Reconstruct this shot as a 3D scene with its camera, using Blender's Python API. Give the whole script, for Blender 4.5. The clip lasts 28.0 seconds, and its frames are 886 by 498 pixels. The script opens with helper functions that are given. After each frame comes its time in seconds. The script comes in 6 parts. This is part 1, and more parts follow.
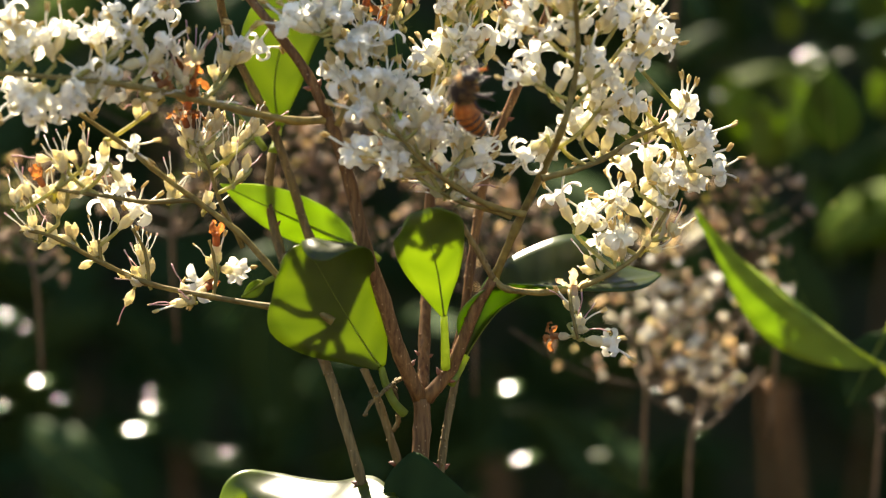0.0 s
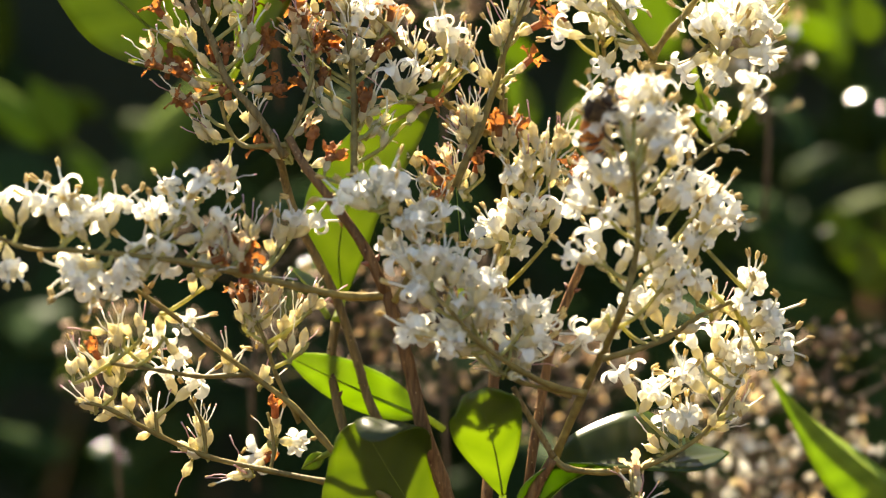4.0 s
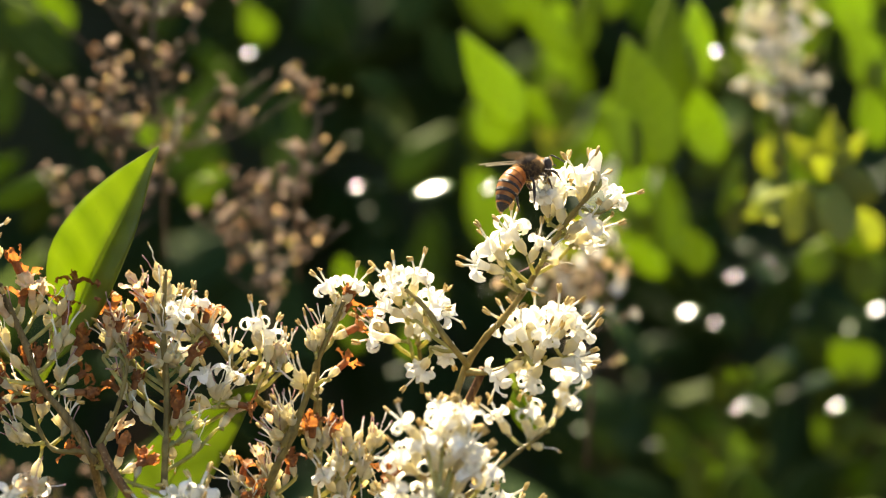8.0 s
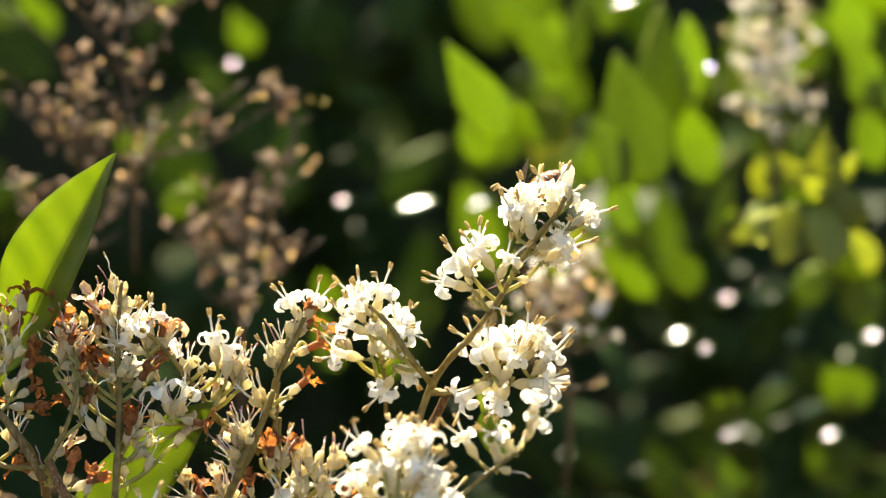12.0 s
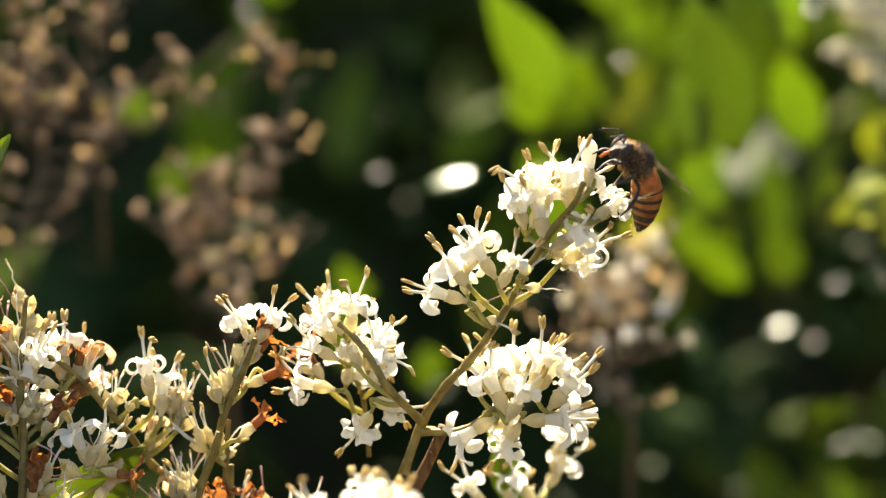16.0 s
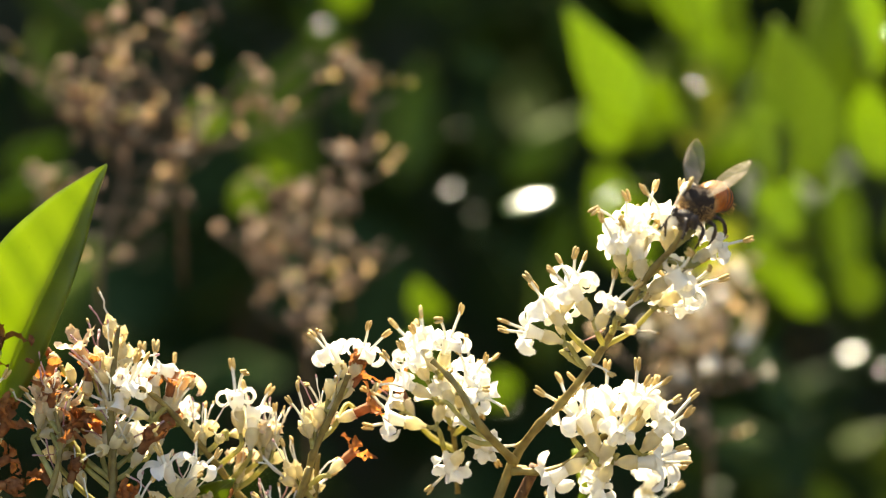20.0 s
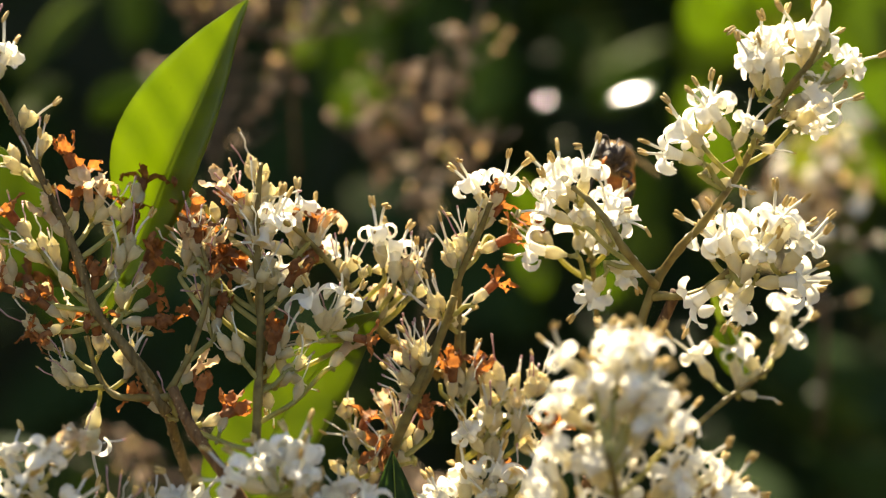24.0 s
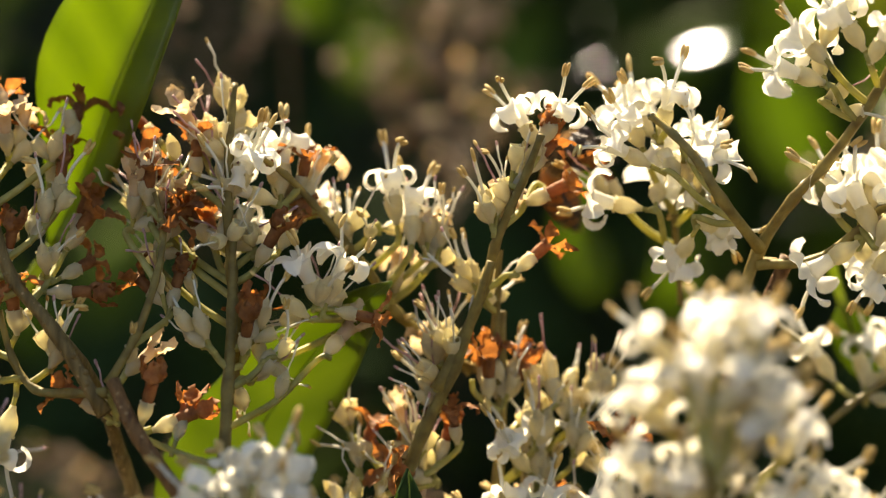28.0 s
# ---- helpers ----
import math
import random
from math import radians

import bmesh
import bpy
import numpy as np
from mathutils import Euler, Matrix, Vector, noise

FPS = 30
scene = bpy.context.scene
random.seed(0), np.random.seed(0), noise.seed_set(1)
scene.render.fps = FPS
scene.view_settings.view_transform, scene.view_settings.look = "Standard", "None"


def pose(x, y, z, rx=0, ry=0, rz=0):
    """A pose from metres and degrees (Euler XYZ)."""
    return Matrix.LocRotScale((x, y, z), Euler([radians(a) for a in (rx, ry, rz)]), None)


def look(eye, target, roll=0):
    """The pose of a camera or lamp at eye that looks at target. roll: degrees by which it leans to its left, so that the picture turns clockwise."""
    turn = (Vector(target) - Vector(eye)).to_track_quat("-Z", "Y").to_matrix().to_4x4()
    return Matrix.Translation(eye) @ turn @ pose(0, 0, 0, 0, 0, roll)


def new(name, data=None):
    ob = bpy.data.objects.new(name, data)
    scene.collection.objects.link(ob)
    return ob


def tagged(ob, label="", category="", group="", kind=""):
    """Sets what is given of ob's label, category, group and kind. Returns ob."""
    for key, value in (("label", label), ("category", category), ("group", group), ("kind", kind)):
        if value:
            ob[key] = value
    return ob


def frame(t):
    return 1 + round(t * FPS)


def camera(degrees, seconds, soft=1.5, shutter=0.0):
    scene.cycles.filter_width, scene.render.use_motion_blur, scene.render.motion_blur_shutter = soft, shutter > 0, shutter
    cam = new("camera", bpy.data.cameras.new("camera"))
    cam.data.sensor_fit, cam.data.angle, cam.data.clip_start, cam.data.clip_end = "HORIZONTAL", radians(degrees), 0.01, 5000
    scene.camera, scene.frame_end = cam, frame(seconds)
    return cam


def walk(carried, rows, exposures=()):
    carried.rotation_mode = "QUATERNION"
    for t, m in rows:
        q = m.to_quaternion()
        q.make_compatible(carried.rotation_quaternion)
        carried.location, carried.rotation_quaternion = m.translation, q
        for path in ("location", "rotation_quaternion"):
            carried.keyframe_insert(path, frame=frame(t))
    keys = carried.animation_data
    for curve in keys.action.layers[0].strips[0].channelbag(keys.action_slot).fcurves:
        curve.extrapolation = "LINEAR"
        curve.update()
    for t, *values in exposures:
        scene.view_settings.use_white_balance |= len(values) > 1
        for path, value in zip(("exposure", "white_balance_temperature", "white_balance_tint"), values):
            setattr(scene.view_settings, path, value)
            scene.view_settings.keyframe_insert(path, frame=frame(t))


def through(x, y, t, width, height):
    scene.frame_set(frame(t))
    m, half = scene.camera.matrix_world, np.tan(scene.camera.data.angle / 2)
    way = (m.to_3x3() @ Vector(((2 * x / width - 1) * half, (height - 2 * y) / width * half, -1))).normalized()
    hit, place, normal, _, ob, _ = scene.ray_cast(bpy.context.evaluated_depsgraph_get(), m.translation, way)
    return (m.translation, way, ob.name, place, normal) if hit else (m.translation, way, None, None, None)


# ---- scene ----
PATH = [
    (0, -0.0403, -0.4459, 1.2388, 4.39, 0.40, -1.95),
    (0.5, -0.0340, -0.4477, 1.2439, 3.71, -0.39, -2.27),
    (1, -0.0323, -0.4480, 1.2468, 2.33, -0.82, -2.16),
    (1.5, -0.0380, -0.4446, 1.2446, 2.11, -0.76, -2.06),
    (2, -0.0380, -0.4421, 1.2451, 2.31, -0.65, -1.94),
    (2.5, -0.0328, -0.4404, 1.2540, 2.11, -0.08, -1.69),
    (3, -0.0253, -0.4393, 1.2575, 1.55, 0.69, -1.54),
    (3.5, -0.0181, -0.4397, 1.2563, 0.17, 1.64, -1.53),
    (5.5, -0.0226, -0.4397, 1.2947, 2.23, -1.58, 0.32),
    (6, -0.0190, -0.4410, 1.2989, 2.18, -1.30, -0.09),
    (6.5, -0.0169, -0.4409, 1.3002, 2.46, -0.49, -0.40),
    (7, -0.0121, -0.4421, 1.3103, 2.66, -0.48, -0.13),
    (7.5, -0.0139, -0.4412, 1.3129, 3.27, -0.02, -0.07),
    (8, -0.0079, -0.4421, 1.3148, 2.92, 0.33, 0.11),
    (8.5, -0.0095, -0.4411, 1.3158, 3.15, 0.71, 0.22),
    (9, -0.0101, -0.4410, 1.3132, 3.17, 1.18, 0.22),
    (9.5, -0.0112, -0.4402, 1.3033, 3.25, 1.89, 0.14),
    (10, -0.0176, -0.4367, 1.3049, 3.88, 1.54, 0.17),
    (10.5, -0.0157, -0.4361, 1.3058, 3.79, 1.33, 0.42),
    (11, -0.0102, -0.4380, 1.3092, 3.36, 1.04, 0.78),
    (11.5, -0.0037, -0.4395, 1.3121, 2.91, 0.79, 1.14),
    (13.5, 0.0170, -0.3443, 1.3165, -0.53, 0.74, 0.16),
    (14, 0.0143, -0.3351, 1.3166, -1.05, 0.27, 0.55),
    (14.5, 0.0164, -0.3337, 1.3156, -1.19, 0.10, 0.93),
    (15, 0.0185, -0.3341, 1.3152, -0.94, 0.09, 0.98),
    (15.5, 0.0234, -0.3347, 1.3165, -1.12, -0.05, 0.61),
    (16, 0.0303, -0.3357, 1.3229, -1.58, -0.52, 0.30),
    (16.5, 0.0275, -0.3356, 1.3260, -1.18, -0.62, 0.27),
    (17, 0.0276, -0.3358, 1.3267, -1.17, -0.55, 0.40),
    (17.5, 0.0336, -0.3349, 1.3302, -2.00, -0.76, 0.61),
    (18, 0.0322, -0.3346, 1.3305, -2.15, -0.78, 0.56),
    (18.5, 0.0329, -0.3334, 1.3310, -2.64, -0.81, 0.51),
    (19, 0.0293, -0.3329, 1.3328, -2.70, -1.03, 0.98),
    (19.5, 0.0280, -0.3321, 1.3293, -2.92, -0.73, 1.00),
    (20, 0.0214, -0.3334, 1.3298, -2.04, -0.97, 1.52),
    (20.5, 0.0125, -0.3299, 1.3234, -0.68, -0.57, 1.17),
    (22.5, 0.0101, -0.3395, 1.2991, -0.81, 3.03, 0.80),
    (23, 0.0020, -0.3376, 1.3001, -0.32, 1.73, 0.12),
    (23.5, 0.0004, -0.3382, 1.2996, -0.94, 1.20, 0.33),
    (24, 0.0069, -0.3382, 1.3004, -2.35, 0.53, -0.11),
    (24.5, 0.0053, -0.3378, 1.3009, -2.71, 0.09, 0.07),
    (25, 0.0013, -0.3363, 1.3008, -2.20, -0.39, -0.24),
    (25.5, -0.0022, -0.3359, 1.2969, -2.26, 0.01, -0.27),
    (26, -0.0006, -0.3238, 1.2936, -2.19, 0.62, 0.04),
    (26.5, -0.0030, -0.3003, 1.2925, -1.52, 1.61, 0.34),
    (27, -0.0019, -0.2837, 1.2898, -1.23, 2.68, 0.33),
    (27.5, 0.0024, -0.2688, 1.2863, -1.90, 3.03, 0.12),
    (28, 0.0024, -0.2534, 1.2907, -2.81, 1.87, 0.23),
]
SECONDS = 28.0
cam = camera(18, SECONDS, 1.2)
cam.data.dof.use_dof = True
cam.data.dof.aperture_fstop = 11.0
walk(cam, [(t, pose(x, y, z, 90 + tilt, 0, -pan) @ pose(0, 0, 0, 0, 0, lean)) for t, x, y, z, pan, tilt, lean in PATH],
     exposures=[(0, 2.70, 6800, 10), (1, 3.04, 6800, 10), (2, 3.25, 6900, 10), (3.5, 2.88, 7000, 10), (6, 2.41, 7200, 10), (9, 2.76, 7000, 10), (16, 2.58, 7000, 10), (20.5, 2.82, 7000, 10), (22.5, 2.41, 7100, 10), (24, 2.34, 7250, 10), (28, 2.16, 7350, 10)])

# ---- world and sun ----
SUN = Vector((-0.2, 0.48, 0.85)).normalized()
world = bpy.data.worlds.new("sky")
scene.world = world
world.use_nodes = True
wn = world.node_tree
sky = wn.nodes.new("ShaderNodeTexSky")
sky.sky_type, sky.sun_disc = "NISHITA", False
sky.sun_elevation = math.asin(SUN.z)
sky.sun_rotation = math.atan2(SUN.x, SUN.y)
wn.nodes["Background"].inputs["Strength"].default_value = 0.054
wn.links.new(sky.outputs[0], wn.nodes["Background"].inputs["Color"])
lamp = bpy.data.lights.new("sun", "SUN")
lamp.energy, lamp.angle, lamp.color = 5.0, radians(0.53), (1.0, 0.88, 0.70)
sun = new("sun", lamp)
sun.matrix_world = look(SUN * 30 + Vector((0, 0, 1.25)), (0, 0, 1.25))


# ---- materials ----
def material(name):
    m = bpy.data.materials.new(name)
    m.use_nodes = True
    t = m.node_tree
    return m, t, t.nodes["Principled BSDF"], t.nodes["Material Output"]


def node(t, kind, **values):
    n = t.nodes.new(kind)
    for key, value in values.items():
        n.inputs[key].default_value = value
    return n


def ramp(t, source, stops):
    r = t.nodes.new("ShaderNodeValToRGB")
    while len(r.color_ramp.elements) < len(stops):
        r.color_ramp.elements.new(0.5)
    for e, (at, c) in zip(r.color_ramp.elements, stops):
        e.position, e.color = at, (*c, 1)
    t.links.new(source, r.inputs[0])
    return r.outputs[0]


def mixed(t, a, b, factor):
    m = t.nodes.new("ShaderNodeMix")
    m.data_type = "RGBA"
    for socket, value in ((m.inputs[6], a), (m.inputs[7], b), (m.inputs[0], factor)):
        if isinstance(value, bpy.types.NodeSocket):
            t.links.new(value, socket)
        else:
            socket.default_value = (*value, 1) if isinstance(value, tuple) else value
    return m.outputs[2]


def coordinates(t):
    return t.nodes.new("ShaderNodeTexCoord").outputs["Object"]


def noise_of(t, scale, detail=3.0, rough=0.5):
    n = node(t, "ShaderNodeTexNoise", Scale=scale, Detail=detail, Roughness=rough)
    t.links.new(coordinates(t), n.inputs["Vector"])
    return n.outputs["Fac"]


def bumped(t, bsdf, height, strength, distance):
    b = node(t, "ShaderNodeBump", Strength=strength, Distance=distance)
    t.links.new(height, b.inputs["Height"])
    t.links.new(b.outputs[0], bsdf.inputs["Normal"])


def soft_tissue(name, dark, light, scale, rough=0.5, through=0.4, tint=(1, 1, 1), bump=0.2, spread=0.25, spec=0.4):
    """Plant tissue that lets part of the light through."""
    m, t, bsdf, out = material(name)
    grain = noise_of(t, scale, 4)
    colour = ramp(t, grain, [(0.3, dark), (0.7, light)])
    chance = t.nodes.new("ShaderNodeObjectInfo").outputs["Random"]
    shade = ramp(t, chance, [(0.0, (1 - spread,) * 3), (1.0, (1.0, 1.0, 1.0))])
    mul = t.nodes.new("ShaderNodeMix")
    mul.data_type, mul.blend_type = "RGBA", "MULTIPLY"
    mul.inputs[0].default_value = 1
    t.links.new(colour, mul.inputs[6])
    t.links.new(shade, mul.inputs[7])
    t.links.new(mul.outputs[2], bsdf.inputs["Base Color"])
    bsdf.inputs["Roughness"].default_value = rough
    bsdf.inputs["Specular IOR Level"].default_value = spec
    bumped(t, bsdf, noise_of(t, scale * 3, 3), bump, 0.0002)
    if through:
        glow = t.nodes.new("ShaderNodeBsdfTranslucent")
        tinted = t.nodes.new("ShaderNodeMix")
        tinted.data_type, tinted.blend_type = "RGBA", "MULTIPLY"
        tinted.inputs[0].default_value, tinted.inputs[7].default_value = 1, (*tint, 1)
        t.links.new(mul.outputs[2], tinted.inputs[6])
        t.links.new(tinted.outputs[2], glow.inputs["Color"])
        mix = node(t, "ShaderNodeMixShader", Fac=through)
        t.links.new(bsdf.outputs[0], mix.inputs[1])
        t.links.new(glow.outputs[0], mix.inputs[2])
        t.links.new(mix.outputs[0], out.inputs["Surface"])
    return m


def leaf_tissue(name, dark, light, through, tint, rough, spec=0.5, face=1.0, vary=(0.7, 1.15)):
    """A leaf blade: mottled, with side veins fanning from the midrib (x across, y along)."""
    m, t, bsdf, out = material(name)
    place = coordinates(t)
    split = t.nodes.new("ShaderNodeSeparateXYZ")
    t.links.new(place, split.inputs[0])
    across = node(t, "ShaderNodeMath")
    across.operation = "ABSOLUTE"
    t.links.new(split.outputs["X"], across.inputs[0])
    slant = t.nodes.new("ShaderNodeMath")
    slant.operation = "MULTIPLY_ADD"
    slant.inputs[1].default_value = -0.8
    t.links.new(across.outputs[0], slant.inputs[0])
    t.links.new(split.outputs["Y"], slant.inputs[2])
    wobble = node(t, "ShaderNodeMath")
    wobble.operation = "MULTIPLY_ADD"
    wobble.inputs[1].default_value = 0.0025
    t.links.new(noise_of(t, 160, 2), wobble.inputs[0])
    t.links.new(slant.outputs[0], wobble.inputs[2])
    wave = t.nodes.new("ShaderNodeMath")
    wave.operation = "PINGPONG"
    wave.inputs[1].default_value = 0.0032
    t.links.new(wobble.outputs[0], wave.inputs[0])
    veins = ramp(t, wave.outputs[0], [(0.0, (1, 1, 1)), (0.0005, (0, 0, 0))])
    blotch = ramp(t, noise_of(t, 90, 4), [(0.3, dark), (0.72, light)])
    colour = mixed(t, blotch, tuple(min(1, c * 1.04) for c in light), veins)
    specks = ramp(t, noise_of(t, 1400, 2), [(0.0, (0.75, 0.75, 0.75)), (0.32, (1, 1, 1))])
    mul = t.nodes.new("ShaderNodeMix")
    mul.data_type, mul.blend_type = "RGBA", "MULTIPLY"
    mul.inputs[0].default_value = 1
    t.links.new(colour, mul.inputs[6])
    t.links.new(specks, mul.inputs[7])
    chance = t.nodes.new("ShaderNodeObjectInfo").outputs["Random"]
    hue = t.nodes.new("ShaderNodeHueSaturation")
    span = t.nodes.new("ShaderNodeMapRange")
    span.inputs["To Min"].default_value, span.inputs["To Max"].default_value = vary
    t.links.new(chance, span.inputs["Value"])
    t.links.new(span.outputs[0], hue.inputs["Value"])
    t.links.new(mul.outputs[2], hue.inputs["Color"])
    t.links.new(mixed(t, (0.0, 0.0, 0.0), hue.outputs[0], face), bsdf.inputs["Base Color"])
    bsdf.inputs["Roughness"].default_value = rough
    bsdf.inputs["Specular IOR Level"].default_value = spec
    bumped(t, bsdf, veins, 0.25, 0.0002)
    glow = t.nodes.new("ShaderNodeBsdfTranslucent")
    tinted = t.nodes.new("ShaderNodeMix")
    tinted.data_type, tinted.blend_type = "RGBA", "MULTIPLY"
    tinted.inputs[0].default_value, tinted.inputs[7].default_value = 1, (*tint, 1)
    t.links.new(hue.outputs[0], tinted.inputs[6])
    t.links.new(tinted.outputs[2], glow.inputs["Color"])
    mix = node(t, "ShaderNodeMixShader", Fac=through)
    t.links.new(bsdf.outputs[0], mix.inputs[1])
    t.links.new(glow.outputs[0], mix.inputs[2])
    t.links.new(mix.outputs[0], out.inputs["Surface"])
    return m


def bark(name, dark, light):
    """Young bark, streaked along the stem and dotted with pale lenticels."""
    m, t, bsdf, out = material(name)
    stretch = t.nodes.new("ShaderNodeMapping")
    stretch.inputs["Scale"].default_value = (1, 1, 0.1)
    t.links.new(coordinates(t), stretch.inputs["Vector"])
    streak = node(t, "ShaderNodeTexNoise", Scale=1500.0, Detail=4.0, Roughness=0.6)
    t.links.new(stretch.outputs[0], streak.inputs["Vector"])
    colour = ramp(t, streak.outputs["Fac"], [(0.32, dark), (0.68, light)])
    patch = ramp(t, noise_of(t, 130, 3), [(0.3, (0.65, 0.62, 0.55)), (0.7, (1.1, 1.1, 1.1))])
    mul = t.nodes.new("ShaderNodeMix")
    mul.data_type, mul.blend_type = "RGBA", "MULTIPLY"
    mul.inputs[0].default_value = 1
    t.links.new(colour, mul.inputs[6])
    t.links.new(patch, mul.inputs[7])
    cells = node(t, "ShaderNodeTexVoronoi", Scale=1100.0)
    t.links.new(coordinates(t), cells.inputs["Vector"])
    dots = ramp(t, cells.outputs["Distance"], [(0.1, (1, 1, 1)), (0.17, (0, 0, 0))])
    t.links.new(mixed(t, mul.outputs[2], (0.30, 0.20, 0.10), dots), bsdf.inputs["Base Color"])
    bsdf.inputs["Roughness"].default_value = 0.6
    bsdf.inputs["Specular IOR Level"].default_value = 0.18
    bumped(t, bsdf, streak.outputs["Fac"], 0.9, 0.0003)
    return m


PETAL = soft_tissue("white_petal", (0.84, 0.825, 0.75), (0.92, 0.905, 0.84), 700, 0.5, 0.52, (1, 0.98, 0.87), 0.15, 0.14)
CALYX = soft_tissue("cream_calyx", (0.76, 0.70, 0.50), (0.92, 0.87, 0.70), 700, 0.4, 0.72, (1.05, 1.03, 0.85), 0.2, 0.15)
FILAMENT = soft_tissue("filament", (0.74, 0.72, 0.60), (0.84, 0.82, 0.72), 900, 0.5, 0.3, (1, 1, 0.9), 0.1)
ANTHER = soft_tissue("anther", (0.42, 0.27, 0.07), (0.72, 0.54, 0.20), 1500, 0.7, 0.15, (1, 0.9, 0.6), 0.5)
STYLE = soft_tissue("pink_style", (0.45, 0.22, 0.24), (0.68, 0.52, 0.44), 500, 0.5, 0.3, (1, 0.9, 0.9), 0.1, 0.3)
WITHERED = soft_tissue("withered_petal", (0.22, 0.085, 0.026), (0.52, 0.24, 0.08), 900, 0.7, 0.5, (1.1, 0.85, 0.5), 0.6, 0.45)
WILTED = soft_tissue("wilted_petal", (0.58, 0.42, 0.24), (0.86, 0.76, 0.56), 450, 0.6, 0.5, (1.05, 0.95, 0.75), 0.5, 0.25)
GREEN_STALK = soft_tissue("green_stalk", (0.15, 0.108, 0.03), (0.34, 0.27, 0.08), 600, 0.5, 0.35, (1, 1, 0.6), 0.5, 0.25, 0.3)
YOUNG_STALK = soft_tissue("young_stalk", (0.36, 0.33, 0.10), (0.60, 0.56, 0.22), 600, 0.5, 0.5, (1.1, 1.1, 0.7), 0.3, 0.25, 0.25)
BARK = bark("young_bark", (0.07, 0.032, 0.011), (0.21, 0.115, 0.042))
OLIVE_BARK = bark("olive_bark", (0.085, 0.06, 0.02), (0.21, 0.15, 0.058))
RED_BARK = soft_tissue("reddish_bark", (0.13, 0.045, 0.02), (0.26, 0.10, 0.05), 350, 0.6, 0.0, (1, 1, 1), 0.7)
LEAF = leaf_tissue("sunlit_leaf", (0.12, 0.172, 0.018), (0.20, 0.26, 0.036), 0.6, (1.35, 1.4, 0.85), 0.65, 0.2, vary=(0.65, 1.25))
SHINY_LEAF = leaf_tissue("shiny_leaf", (0.06, 0.10, 0.014), (0.12, 0.18, 0.024), 0.55, (1.8, 1.9, 0.7), 0.28, 0.55, 0.35)
NEAR_LEAF = leaf_tissue("backlit_leaf", (0.125, 0.175, 0.024), (0.19, 0.24, 0.045), 0.68, (1.65, 1.65, 1.0), 0.4, 0.8, 0.3)
# privet leaf with shade put into its near-black green, hardly glossy
SHADE_LEAF = leaf_tissue("glossy_leaf", (0.012, 0.026, 0.009), (0.028, 0.052, 0.016), 0.3, (1.3, 1.5, 0.7), 0.5, 0.03)
MIDRIB = soft_tissue("midrib", (0.22, 0.28, 0.05), (0.32, 0.37, 0.09), 500, 0.45, 0.68, (1.4, 1.4, 0.8), 0.1)
FADED = soft_tissue("faded_flower", (0.42, 0.30, 0.18), (0.70, 0.56, 0.40), 500, 0.7, 0.5, (1.0, 0.9, 0.74), 0.3, 0.45)
SOIL = soft_tissue("soil", (0.025, 0.017, 0.011), (0.07, 0.048, 0.03), 9, 0.95, 0.0, (1, 1, 1), 1.0)


# ---- mesh tools ----
O = Vector((0, 0, 1.25))
rng = random.Random(7)


def at(p):
    return O + Vector(p) * 0.001


def mesh_of(name, bm, *mats):
    me = bpy.data.meshes.new(name)
    bm.to_mesh(me)
    bm.free()
    for m in mats:
        me.materials.append(m)
    for p in me.polygons:
        p.use_smooth = True
    return me


def placed(name, me, parent, m=None, label=""):
    ob = new(name, me)
    ob.parent = parent
    if m is not None:
        ob.matrix_basis = m
    return tagged(ob, label)


def part(name, bm, mats, parent, label=""):
    mats = mats if isinstance(mats, (list, tuple)) else [mats]
    return placed(name, mesh_of(name, bm, *mats), parent, None, label)


def thing(name, place, label, category, group="", kind=""):
    ob = new(name)
    ob.location = place
    ob.empty_display_size = 0.005
    return tagged(ob, label, category, group, kind)


def smooth_line(points, step=3):
    """Points on a Catmull-Rom curve through the given ones."""
    pts = [Vector(p) for p in points]
    ext = [pts[0] * 2 - pts[1]] + pts + [pts[-1] * 2 - pts[-2]]
    res = []
    for i in range(1, len(ext) - 2):
        a, b, c, d = ext[i - 1:i + 3]
        for k in range(step):
            u = k / step
            res.append(0.5 * (2 * b + (c - a) * u + (2 * a - 5 * b + 4 * c - d) * u * u + (3 * b - a - 3 * c + d) * u ** 3))
    res.append(pts[-1])
    return res


def tube(bm, line, radii, sides=6, index=0, cap=True):
    rings = []
    side = None
    for i, p in enumerate(line):
        d = (line[min(i + 1, len(line) - 1)] - line[max(i - 1, 0)]).normalized()
        if side is None:
            side = d.orthogonal().normalized()
        side = (side - d * side.dot(d)).normalized()
        up = d.cross(side)
        r = radii[i] if isinstance(radii, list) else radii
        rings.append([bm.verts.new(p + (side * math.cos(a) + up * math.sin(a)) * r) for a in (math.tau * k / sides for k in range(sides))])
    for a, b in zip(rings, rings[1:]):
        for k in range(sides):
            bm.faces.new((a[k], a[(k + 1) % sides], b[(k + 1) % sides], b[k])).material_index = index
    if cap:
        bm.faces.new(rings[0][::-1]).material_index = index
        bm.faces.new(rings[-1]).material_index = index
    return rings


